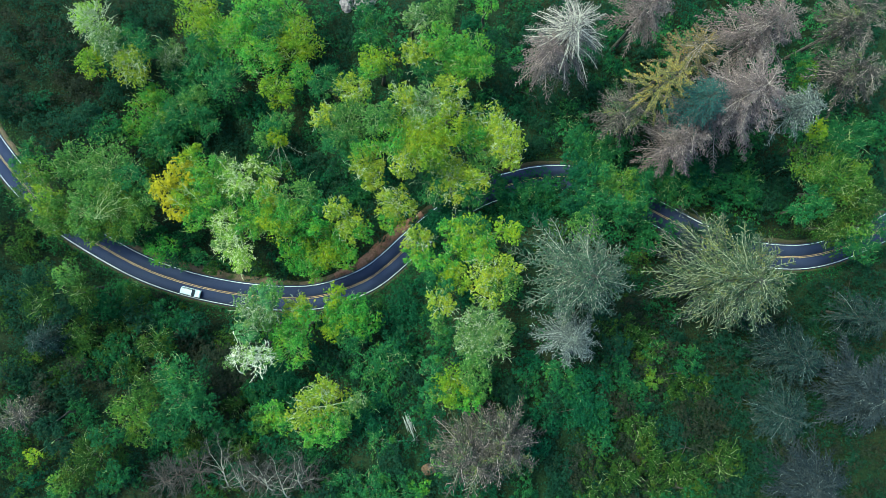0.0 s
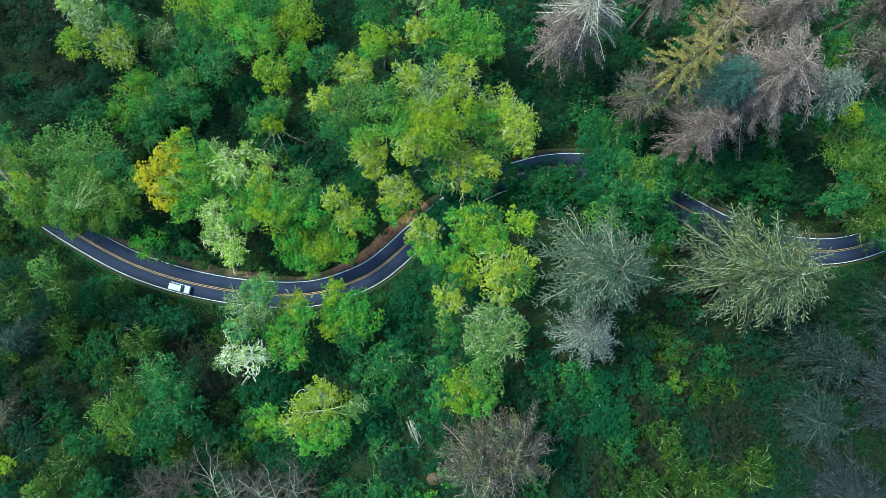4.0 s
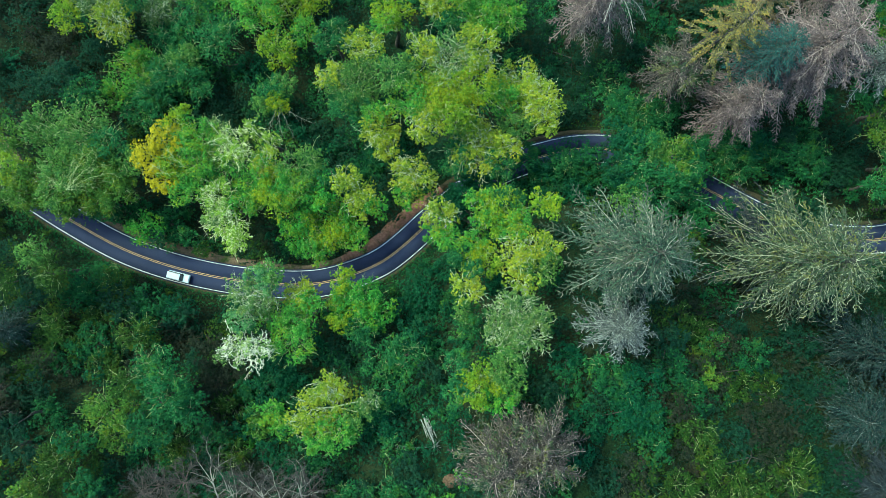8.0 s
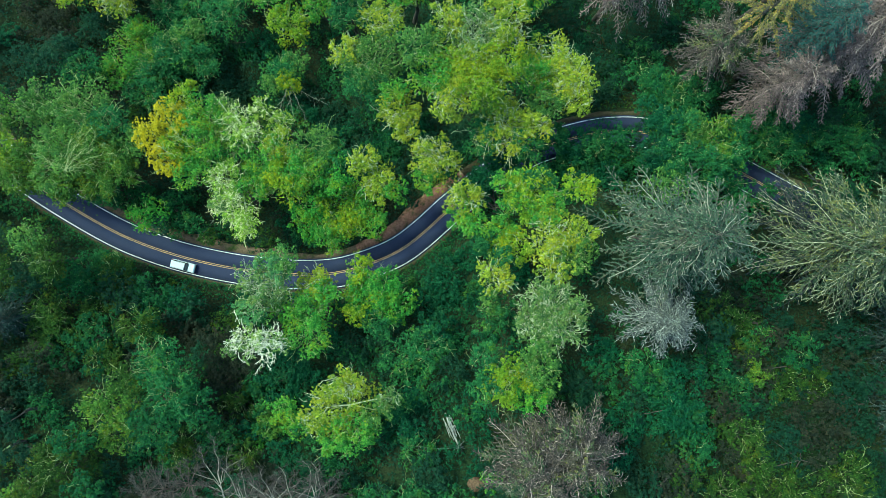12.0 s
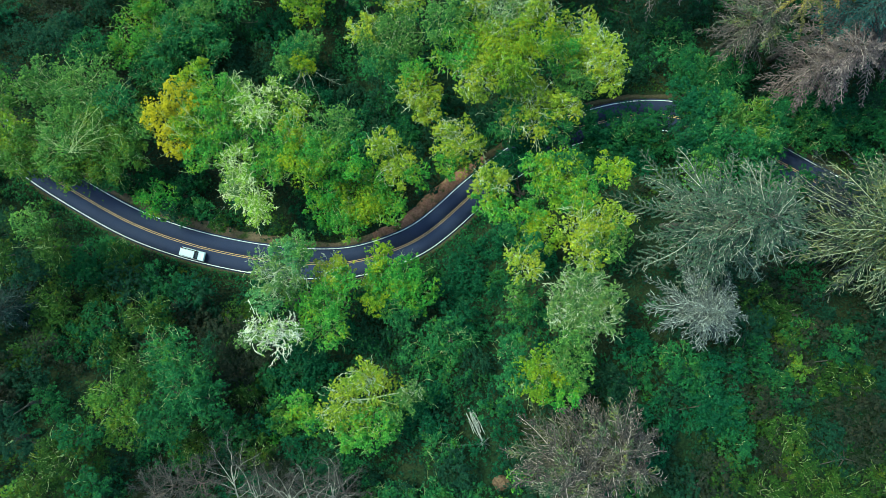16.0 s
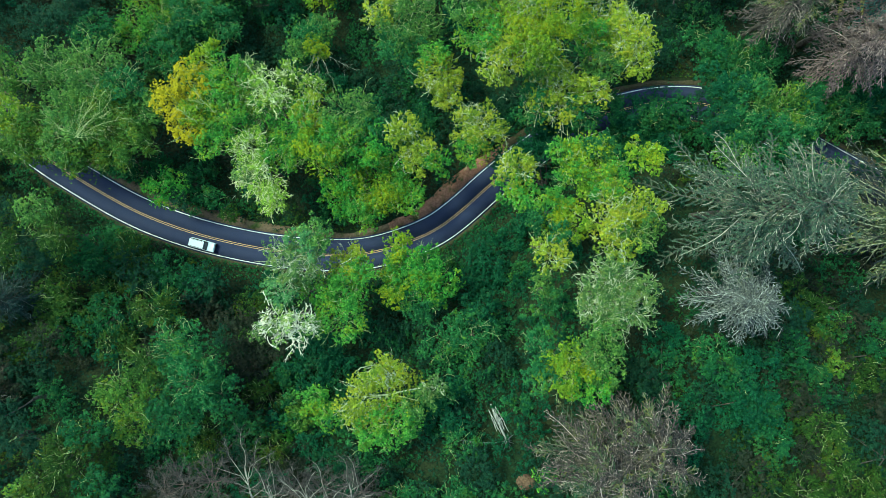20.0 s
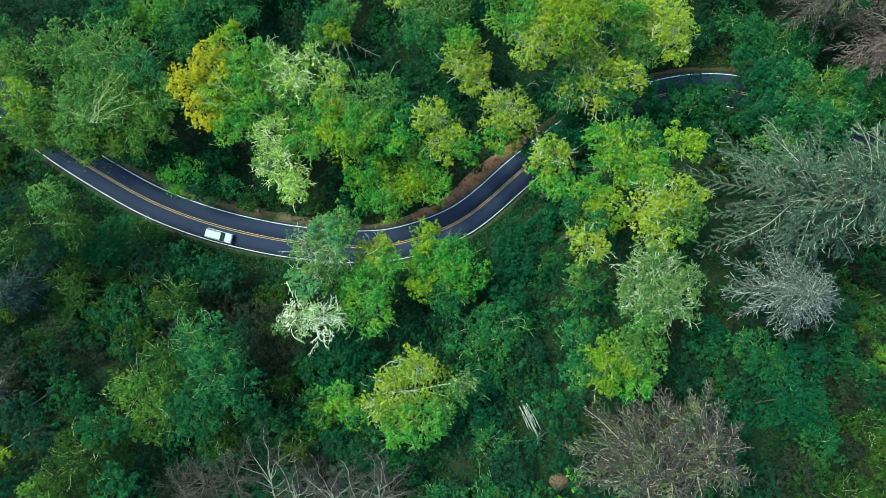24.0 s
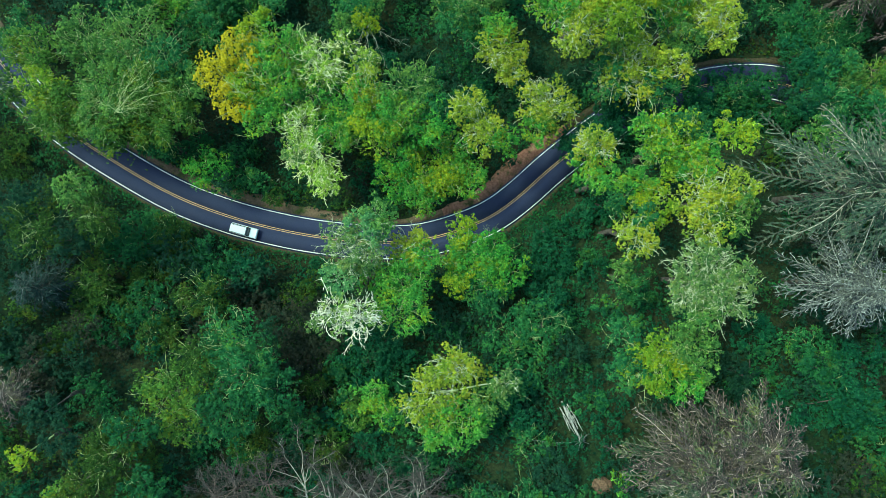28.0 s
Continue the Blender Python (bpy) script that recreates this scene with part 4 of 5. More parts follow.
tree(-75.7, -43.4, 33, [(2.2, 0.0, 0.0, 4.5, "olive"), (-1.2, -3.9, -0.4, 3.8, "olive"), (5.2, 4.2, -0.5, 3.5, "tealg"), (-5.2, 3.1, -0.6, 3.3, "dark"), (6.9, -3.9, -0.5, 3.5, "tealg"), (-3.9, -5.6, -0.9, 2.8, "limeo"), (-9.5, 0.6, -1.4, 2.0, "limey"), (-6.9, 6.5, -0.8, 3.0, "dark")])
tree(-86.8, -9.9, 26, [(-6.3, 0.8, 0.0, 4.6, "dark"), (-2.0, -1.6, -0.3, 4.5, "olive"), (4.3, 3.9, -0.7, 3.7, "palegreen"), (7.3, 0.3, -0.5, 4.0, "olive"), (1.9, -3.4, -0.7, 3.7, "dark")])
tree(-78.5, -14.8, 12, [(-1.1, 1.3, 0.0, 5.9, "tealg"), (1.2, 3.8, -1.4, 3.6, "green"), (5.9, -2.7, -0.9, 4.2, "green"), (-5.6, -6.8, -1.0, 3.9, "olive")])
tree(-62.9, -20.7, 12, [(1.2, 2.5, 0.0, 4.2, "teal"), (-3.6, -0.9, 0.0, 4.2, "teal"), (3.3, -2.2, -0.3, 3.6, "dark")])
tree(-48.2, -35.5, 17, [(-3.5, 2.8, 0.0, 4.9, "brownish"), (0.5, -1.1, -0.1, 4.6, "olive"), (7.0, -3.7, -0.3, 4.3, "green"), (4.5, -6.9, -0.9, 3.1, "lime"), (-7.3, 6.8, -0.6, 3.7, "dark")])
tree(-38.6, -38.0, 22, [(0.0, 0.8, 0.0, 3.4, "lime"), (2.6, -1.6, -0.4, 2.9, "lime"), (-2.4, -2.0, -0.6, 2.8, "limeo")])
tree(-16.0, -52.5, 18, [(-5.4, -0.8, 0.0, 4.8, "green"), (1.1, 0.6, -0.1, 4.5, "green"), (7.6, -2.1, 0.0, 4.8, "green"), (-10.6, -1.9, -0.6, 3.7, "dark"), (5.0, 5.9, -0.6, 3.7, "dark")])
tree(82.5, 40.8, 20, [(-0.3, 1.0, 0.0, 4.2, "green"), (0.9, 0.4, 0.1, 2.6, "limeo"), (0.7, -2.3, -0.7, 2.8, "limeo")])
tree(90.1, 24.4, 20, [(-3.8, 3.2, -1.1, 3.4, "limey"), (3.2, 2.1, 0.0, 5.6, "green"), (-4.5, -4.4, 0.0, 5.6, "limeo"), (7.3, 3.2, -1.1, 3.4, "green")])
tree(93.2, 14.2, 20, [(-0.3, 2.7, 0.0, 6.4, "limeo"), (-4.4, -1.8, -0.8, 4.8, "green"), (4.0, -2.5, -0.6, 5.3, "olive")])
tree(93.5, 4.9, 18, [(10.5, 1.2, -0.4, 4.6, "green"), (5.9, -4.8, -1.0, 4.0, "green"), (-2.6, 1.1, 0.0, 6.0, "olive"), (4.4, 0.4, -0.6, 4.8, "limeo"), (-8.1, 4.3, -1.0, 4.0, "green"), (2.2, -3.5, -1.3, 3.4, "green")])
tree(36.9, 23.7, 12, [(-0.7, 0.7, 0.0, 5.3, "green"), (3.3, -3.2, -0.4, 4.5, "tealg"), (-4.2, 2.3, -0.6, 4.2, "tealg"), (4.6, 2.3, -0.6, 4.2, "green"), (-4.9, -3.2, -1.0, 3.3, "teal")])
tree(22.2, 9.7, 9, [(-1.2, -0.1, 0.0, 5.5, "teal"), (4.3, -2.6, -0.5, 4.5, "teal"), (-5.5, 1.5, -1.1, 3.3, "green"), (0.8, 3.6, -1.1, 3.3, "teal")])
tree(35.8, 8.4, 20, [(1.7, -1.2, 0.0, 6.2, "tealg"), (-1.7, 2.6, -1.4, 3.4, "green"), (-2.9, -3.1, -1.0, 4.2, "palegreen"), (6.0, 2.0, -1.3, 3.6, "green"), (-5.5, 3.3, -1.3, 3.6, "teal")])
tree(56.9, 16.5, 10, [(-2.9, 1.4, 0.0, 5.7, "green"), (3.3, -1.8, -0.2, 5.4, "green"), (6.6, 1.6, -0.9, 3.9, "teal"), (-7.9, -1.2, -1.1, 3.6, "teal")])
tree(46.8, 11.0, 15, [(0.0, 0.0, 0.0, 3.9, "tealg"), (-2.5, -2.5, -0.5, 3.5, "green")])
tree(48.6, 5.0, 12, [(-0.8, 1.7, 0.0, 5.6, "green"), (1.7, -3.5, -0.9, 3.9, "green")])
tree(58.0, 19.5, 9, [(-2.5, -1.5, 0.0, 4.0, "green"), (2.5, 0.5, -0.4, 3.8, "tealg"), (0.0, 3.4, -0.6, 3.5, "green")])
tree(68.5, 17.0, 8, [(-2.6, 0.0, 0.0, 3.8, "green"), (2.4, -0.8, -0.2, 3.9, "tealg"), (0.2, 3.2, -0.5, 3.6, "dark")])
tree(83.5, 10.2, 7, [(-2.6, 0.2, 0.0, 3.3, "dark"), (2.4, -0.6, -0.3, 3.1, "tealg"), (0.2, 2.8, -0.4, 3.4, "dark"), (-5.2, 1.6, -0.6, 2.7, "tealg")])
tree(77.5, 13.5, 8, [(-2.2, 0.4, 0.0, 3.9, "tealg"), (2.8, -0.6, -0.3, 3.8, "dark"), (0.0, 3.5, -0.5, 3.6, "green")])
tree(80.0, 18.1, 5, [(0.1, -1.6, 0.0, 5.6, "dark"), (-6.5, -3.7, -0.6, 4.4, "dark"), (5.8, 2.0, -0.2, 5.3, "dark"), (-2.2, 3.4, -0.6, 4.4, "green")])
tree(23.3, 39.0, 3, [(2.3, -2.6, 0.0, 6.3, "dark"), (-6.5, 4.6, -0.3, 5.7, "dark"), (2.2, -9.9, -0.6, 5.0, "dark"), (9.5, -4.1, -0.5, 5.4, "green"), (-9.4, 14.6, -0.8, 4.7, "dark")])
tree(-9.4, -16.2, 14, [(0.1, 2.3, 0.0, 5.3, "teal"), (-3.2, -1.7, -0.6, 4.1, "teal"), (3.5, -2.4, -0.7, 3.8, "teal")])
tree(-12.3, -26.5, 20, [(0.2, 1.0, 0.0, 5.0, "green"), (-4.9, -1.5, -0.4, 4.2, "green"), (4.1, -4.1, -0.6, 3.9, "dark"), (1.5, 4.9, -0.7, 3.6, "teal")])
tree(29.2, -34.5, 25, [(2.5, 3.1, 0.0, 5.4, "teal"), (-2.5, 0.0, -0.4, 4.6, "teal"), (4.9, -2.4, -0.4, 4.6, "tealg"), (-7.5, -2.4, -0.7, 4.0, "teal")])
tree(52.5, -43.1, 23, [(2.3, 5.5, 0.0, 5.5, "brownish"), (-4.1, 3.1, -0.4, 4.7, "dark"), (7.2, -2.0, -0.3, 4.9, "olive"), (-1.6, -5.7, -0.3, 4.9, "olive"), (-7.9, -3.1, -0.8, 3.8, "olive")])
tree(53.2, -29.2, 23, [(-7.4, 0.5, -0.5, 3.0, "limeo"), (1.4, 4.3, -0.3, 3.6, "tealg"), (-1.0, -2.0, 0.0, 4.1, "olive"), (5.2, -2.0, -0.3, 3.6, "olive")])
tree(46.8, -20.2, 19, [(-2.2, -0.3, 0.0, 3.4, "olive"), (1.6, -2.9, -0.1, 3.1, "green"), (-4.8, 3.5, -0.4, 2.5, "olive"), (4.2, 1.0, -0.1, 3.1, "dark")])
tree(51.0, -50.7, 25, [(11.5, 0.2, 0.0, 4.6, "dark"), (2.8, -2.2, -0.3, 4.0, "olive"), (-5.9, -0.9, -0.5, 3.5, "olive"), (-13.2, 2.7, -0.3, 4.0, "olive")])
tree(-2.6, 5.7, 12, [(-0.4, -0.4, 0.0, 3.9, "teal"), (-3.3, -1.4, -0.7, 2.5, "teal"), (2.8, 1.5, -0.4, 3.1, "teal")])
tree(-1.2, -5.4, 10, [(0.0, 0.2, 0.0, 3.7, "teal"), (3.4, -2.2, -0.4, 3.5, "tealg"), (-3.0, -3.2, -0.6, 3.3, "teal")])
tree(-9.8, -9.8, 8, [(0.0, 0.0, 0.0, 3.2, "teal"), (3.6, -1.4, -0.3, 3.0, "dark")])
tree(4.1, 11.2, 13, [(-1.8, -0.3, 0.0, 3.9, "teal"), (3.3, 1.4, 0.0, 3.9, "tealg"), (1.9, -2.2, -0.4, 3.1, "teal"), (-4.7, -1.8, -0.4, 3.1, "teal"), (0.4, 2.9, -0.6, 2.7, "teal")])
tree(23.9, 15.1, 12, [(-7.4, -0.9, 0.0, 3.7, "teal"), (-11.8, 0.4, 0.2, 3.7, "tealg"), (-2.8, -0.9, -0.1, 3.4, "green"), (1.5, -0.3, -0.2, 3.3, "tealg"), (5.9, 0.8, -0.2, 3.3, "dark"), (9.8, 2.2, 0.0, 3.7, "teal")])
tree(39.0, 15.3, 16, [(-5.4, 1.9, -0.7, 3.5, "teal"), (0.0, 1.2, -0.3, 4.4, "palegreen"), (-3.3, 0.2, 0.0, 5.0, "green"), (4.1, -0.7, 0.0, 5.0, "limeo"), (-7.5, 1.1, -1.2, 2.6, "teal"), (7.2, -3.0, -0.2, 4.2, "green"), (7.6, 1.6, -0.6, 3.6, "tealg")])
tree(26.0, 11.0, 10, [(-9.5, 0.2, -0.3, 3.4, "tealg"), (-4.6, 0.8, 0.0, 3.7, "green"), (0.4, 0.6, -0.2, 3.6, "green"), (5.4, 0.6, -0.1, 3.7, "tealg"), (-1.8, -3.2, -0.4, 3.6, "teal")])
tree(-93.7, 11.2, 13, [(-6.7, 2.5, 0.0, 4.4, "olive"), (-2.6, -2.9, -0.1, 4.1, "olive"), (2.9, -5.4, -0.4, 3.5, "olive"), (9.7, -6.7, -0.6, 3.2, "olive"), (15.7, -7.0, -0.4, 3.5, "green"), (-8.5, 9.2, -0.6, 3.2, "green"), (-6.5, 12.5, -0.6, 3.2, "green")])
tree(-1.7, 6.8, 10, [(-3.7, -1.9, 0.0, 3.3, "teal"), (-0.2, -0.5, -0.2, 3.0, "teal"), (3.9, 2.3, 0.0, 3.3, "teal")])
tree(68.8, 3.4, 9, [(-2.1, 0.6, -0.3, 3.6, "dark"), (2.1, 1.6, 0.0, 4.2, "dark"), (7.6, -0.5, 0.0, 4.2, "dark"), (-7.7, 0.2, -0.5, 3.3, "dark"), (-12.6, 1.6, -0.6, 3.0, "tealg"), (4.1, -3.3, -0.3, 3.6, "dark")])
# dark leaf kinds at this outer edge imitate lens falloff by colour
tree(-91.5, 32.1, 6, [(-1.2, -0.0, 0.0, 5.3, "dark"), (5.2, -1.5, -0.3, 4.6, "tealg"), (-6.7, -0.1, -0.6, 4.0, "dark"), (1.8, 2.0, -0.6, 4.0, "dark")])
tree(-102.8, 46.3, -2, [(-5.7, 0.3, 0.0, 6.5, "brownish"), (7.9, -5.0, -0.3, 5.9, "brownish"), (2.1, 6.1, -0.8, 4.9, "dark"), (-5.5, 10.7, -0.5, 5.5, "brownish"), (15.6, -5.1, -1.0, 4.6, "dark"), (-9.9, -8.8, -0.8, 4.9, "dark")])
tree(-91.8, -10.8, 20, [(-1.2, 3.2, 0.0, 4.8, "dark"), (4.0, -0.7, -0.1, 4.5, "dark"), (-3.6, -3.8, -0.4, 3.9, "dark")])
tree(-76.3, -14.5, 15, [(-4.8, 0.7, 0.0, 4.9, "tealg"), (2.4, 2.6, -1.2, 3.6, "olive"), (4.5, -1.3, -0.1, 4.6, "dark"), (-0.7, -5.3, -0.4, 4.1, "olive")])
tree(-61.8, -20.5, 14, [(-5.0, 4.6, -0.1, 3.8, "tealg"), (1.1, 1.9, -0.1, 3.8, "dark"), (-0.3, -1.5, 0.0, 4.1, "brownish"), (3.7, -4.1, 0.0, 4.1, "brownish")])
tree(-76.5, -24.2, 18, [(-8.6, 4.8, -0.3, 4.0, "olive"), (1.1, 0.8, 0.0, 4.5, "tealg"), (9.6, 2.2, -0.1, 4.3, "olive"), (-4.8, -3.1, 0.0, 4.5, "tealg"), (2.5, -4.3, -0.3, 4.0, "olive")])
tree(-90.6, -32.5, 20, [(-2.4, 0.5, 0.0, 5.0, "dark"), (5.4, 0.5, -0.3, 4.5, "dark"), (-6.0, 4.4, -0.6, 3.9, "dark"), (2.9, -5.9, -0.6, 3.9, "dark")])
tree(-50.7, -30.6, 19, [(-0.9, 4.9, -0.4, 3.9, "brownish"), (0.3, -1.6, 0.0, 4.8, "brownish"), (-2.8, -4.1, -0.4, 3.9, "brownish"), (3.7, 1.7, -0.6, 3.7, "brownish")])
tree(-39.4, -31.6, 19, [(-1.3, -0.7, 0.0, 5.1, "teal"), (2.7, 3.3, -0.7, 3.7, "teal"), (-4.4, -1.8, -0.8, 3.4, "tealg"), (4.0, -0.6, -0.8, 3.4, "teal")])
tree(-52.8, -44.7, 20, [(-3.5, 1.2, 0.0, 4.2, "olive"), (3.0, 3.8, -0.1, 3.9, "tealg"), (1.1, -1.3, -0.3, 3.6, "dark"), (-5.4, -3.9, -0.1, 3.9, "dark"), (7.5, -0.0, -0.4, 3.4, "olive")])
tree(-22.7, -26.0, 15, [(3.6, 2.2, 0.0, 4.1, "dark"), (-0.4, -1.8, 0.0, 4.1, "dark"), (-4.4, -0.5, -0.3, 3.5, "dark")])
tree(16.5, -30.9, 19, [(-1.5, -0.0, 0.0, 4.2, "dark"), (2.3, 5.2, -0.3, 3.7, "teal"), (-0.3, -5.2, -0.3, 3.7, "dark")])
tree(34.9, -27.1, 20, [(-9.7, 0.3, -0.1, 3.6, "green"), (-5.9, -0.9, -0.3, 3.4, "tealg"), (3.1, 0.3, 0.0, 3.9, "tealg"), (6.9, -4.8, 0.0, 3.9, "tealg"), (3.7, 6.7, -0.3, 3.4, "dark")])
tree(65.8, -34.3, 23, [(-1.1, 11.8, -0.1, 4.1, "dark"), (-3.6, 1.8, 0.0, 4.4, "dark"), (2.6, 4.3, -0.3, 3.8, "dark"), (-1.1, -5.7, -0.1, 4.1, "dark"), (3.9, -12.0, -0.1, 4.1, "dark")])
tree(29.1, -47.3, 23, [(0.5, 2.3, 0.0, 4.1, "brownish"), (4.3, 6.1, -0.3, 3.6, "tealg"), (-4.5, 1.1, -0.3, 3.6, "dark"), (3.0, -3.9, 0.0, 4.1, "olive"), (-4.5, -5.1, -0.3, 3.6, "dark")])
tree(98.7, -13.0, 12, [(-4.0, 2.2, 0.0, 5.0, "dark"), (2.6, 7.7, -0.4, 4.2, "dark"), (6.8, -1.8, -0.1, 4.7, "dark"), (-5.5, -8.6, -0.4, 4.2, "dark")])
tree(29.7, -33.7, 23, [(1.5, -1.6, 0.0, 4.2, "teal"), (-0.9, 2.4, -0.7, 2.9, "tealg"), (-4.0, 4.1, -0.5, 3.2, "tealg"), (3.1, -4.9, -0.8, 2.7, "teal")])
tree(41.2, -39.4, 23, [(-2.7, 5.6, -0.3, 3.2, "brownish"), (1.0, 1.2, 0.0, 3.8, "olive"), (-1.6, -3.2, -0.3, 3.2, "brownish"), (2.8, -4.0, -0.3, 3.2, "olive")])
tree(-67.5, 0.6, 6, [(-8.6, 2.2, -0.1, 2.9, "green"), (-4.5, 3.9, -0.2, 2.7, "tealg"), (1.9, 1.8, 0.0, 3.2, "tealg"), (5.6, -2.4, -0.2, 2.7, "green"), (1.8, -3.6, -0.2, 2.7, "green"), (8.8, -5.7, -0.6, 2.0, "olive")])
tree(99.9, -14.9, 9, [(-0.4, 1.1, 0.0, 5.5, "dark"), (6.4, 5.3, -0.5, 4.5, "dark"), (-7.5, -1.6, -0.5, 4.5, "dark"), (2.1, -7.1, -0.8, 3.9, "dark")])
conifer(28.5, 48.2, 31, 11.5, "fir_pale")
conifer(45.2, 53.3, 30, 8.5, "fir_mauve")
conifer(24.0, 44.5, 24, 7.5, "fir_mauve")
conifer(46.4, 34.7, 38, 8.5, "fir_gold")
conifer(52.6, 41.7, 35, 8, "fir_goldbrown")
conifer(54.3, 31.0, 36, 7.5, "spruce_blue")
conifer(63.0, 32.0, 39, 14.0, "fir_mauve")
conifer(53.1, 24.0, 28, 10, "fir_mauve")
conifer(42.1, 32.1, 22, 9, "fir_brown")
conifer(69.8, 48.1, 33, 11, "fir_mauve")
conifer(88.9, 38.1, 32, 9.5, "fir_brown")
conifer(91.9, 51.0, 28, 9.5, "fir_brown")
conifer(75.4, 29.8, 33, 7, "fir_grey")
conifer(60.9, -6.1, 41, 16, "spruce_pale")
conifer(26.6, -4.8, 51, 13, "spruce_grey")
conifer(25.3, -17.6, 40, 8.0, "fir_grey")
conifer(6.6, -41.0, 43, 11.5, "fir_brown")
conifer(12.8, -38.6, 43, 9.5, "fir_brown")
conifer(76.1, -23.4, 30, 9.5, "spruce_dark")
conifer(90.1, -31.1, 33, 13, "fir_dark")
conifer(73.7, -36.1, 27, 10, "spruce_dark")
conifer(77.8, -49.9, 31, 12, "fir_dark")
conifer(93.1, -15.2, 30, 7, "spruce_dark")
conifer(-91.0, -20.5, 22, 6.0, "spruce_dark")
conifer(-92.7, -36.7, 27, 6.5, "fir_brown")


def bare_limb(ob, points, wood=GREEN_TWIG, slim=1.0):
    """A dead pale limb that stands out of a crown, crooked, with forking twigs."""
    ends_of = np.array(points, float) - np.array(ob.location)
    f = np.linspace(0, len(ends_of) - 1, 7)
    p = np.column_stack([np.interp(f, np.arange(len(ends_of)), ends_of[:, k]) for k in range(3)])
    p[1:-1] += rng.normal(0, 0.16, (5, 3))
    child("bare_limb", mesh_of("bare_limb", *pipe(p, np.linspace(0.05, 0.016, len(p)) * slim), [wood]), ob, "pale dead limb")
    starts, ends = [], []
    for q, r in zip(p[:-1], p[1:]):
        for _ in range(3):
            s = q + (r - q) * rng.uniform(0, 1)
            t = s + unit(unit(r - q) + rng.normal(0, 0.55, 3) * (1, 1, 0.5)) * rng.uniform(0.5, 1.5)
            u = t + unit(unit(t - s) + rng.normal(0, 0.5, 3)) * rng.uniform(0.3, 1.1)
            starts += [s, t]
            ends += [t, u]
    radii = np.tile([0.028, 0.02], len(starts) // 2) * slim
    tagged(child("twig_cover", mesh_of("twig_cover", *tubes(starts, ends, radii, radii * 0.6), [wood]), ob), kind="stuff")


for fork, tip in (((-76.0, 10.3), (-72.7, 13.3)), ((-74.8, 9.0), (-69.4, 10.0)), ((-77.4, 11.0), (-75.4, 14.7)), ((-78.8, 9.4), (-77.3, 12.6)), ((-76.6, 7.6), (-73.3, 8.2)), ((-81.0, 8.0), (-82.6, 9.4)), ((-76.6, 9.8), (-71.2, 11.8)), ((-78.2, 9.6), (-74.0, 14.2))):
    bare_limb(roadside_alder, [(-79.6 + rng.normal(0, 0.3), 6.9, 17.4), (*fork, 18.7), (*tip, 19.4)], GREEN_TWIG, 0.6)
bare_limb(lone_tree, [(-43.5, 28.5, -2.0), (-44.3, 25.6, -1.2), (-45.4, 22.6, -1.0)], LICHEN_GREY)
bare_limb(lone_tree, [(-43.2, 28.5, -2.0), (-41.2, 25.0, -1.0), (-39.6, 21.2, -1.0)], LICHEN_GREY)
bare_limb(lone_tree, [(-42.8, 28.6, -2.0), (-38.9, 26.2, -1.0), (-35.6, 24.6, -1.2)], LICHEN_GREY)
bare_limb(lone_tree, [(-43.2, 28.5, -2.0), (-42.6, 24.6, -1.0), (-42.2, 20.4, -1.4)], LICHEN_GREY)
bare_limb(golden_tree, [(-56.2, 11.4, 17.5), (-57.2, 12.9, 19.2), (-58.4, 14.2, 20.4)])
bare_limb(golden_tree, [(-59.2, 9.6, 17.5), (-60.2, 10.6, 19.2), (-61.4, 11.3, 20.2)])

for x, y, top in ((-43.5, -54.0, 29), (-37.5, -53.5, 30), (-31.0, -53.0, 29), (-47.5, -53.5, 27), (-34.0, -55.0, 30)):
    bare_tree(x, y, top, 4.8, BEIGE_GREY_WOOD, "leafless pale-barked tree leaning down the slope", 9, rng.uniform(5, 9))
for x, y, top in ((-36.0, -51.0, 25), (-41.0, -51.5, 25), (-53.5, -49.5, 26), (-57.5, -50.0, 27), (-29.5, -51.0, 25), (-61.0, -51.5, 26)):
    bare_tree(x, y, top, 5.0, MAUVE_WOOD, "leafless tree with mauve-brown twigs on the slope", 20, 1.5)

# ---- shrubs between the trees ----


def shrub(name, r, kind, label):
    ob = tagged(new("shrub"), label + " on the forest floor", "shrub", "understorey shrubs")
    pieces = []
    for k in range(4):
        a = k * 1.7 + rng.uniform(0, 1)
        d = r * (0.15 + 0.45 * (k > 0)) * rng.uniform(0.7, 1.1)
        q = r * rng.uniform(0.45, 0.68)
        leaves, _ = lobe_leaves(np.cos(a) * d, np.sin(a) * d, r * rng.uniform(0.45, 0.85), q, 0.34, 0.42)
        pieces.append(leaves)
    tagged(child("leaves", mesh_of("leaves", *joined(pieces), [LEAVES[kind]]), ob), kind="stuff")
    a = rng.uniform(0, 6.28, 7)
    feet = np.column_stack([np.cos(a) * 0.15, np.sin(a) * 0.15, np.full(7, -0.3)])
    heads = np.column_stack([np.cos(a) * r * 0.5, np.sin(a) * r * 0.5, rng.uniform(0.5, 0.9, 7) * r])
    child("stem", mesh_of("stem", *tubes(feet, heads, 0.06, 0.02), [BARK]), ob)
    return ob


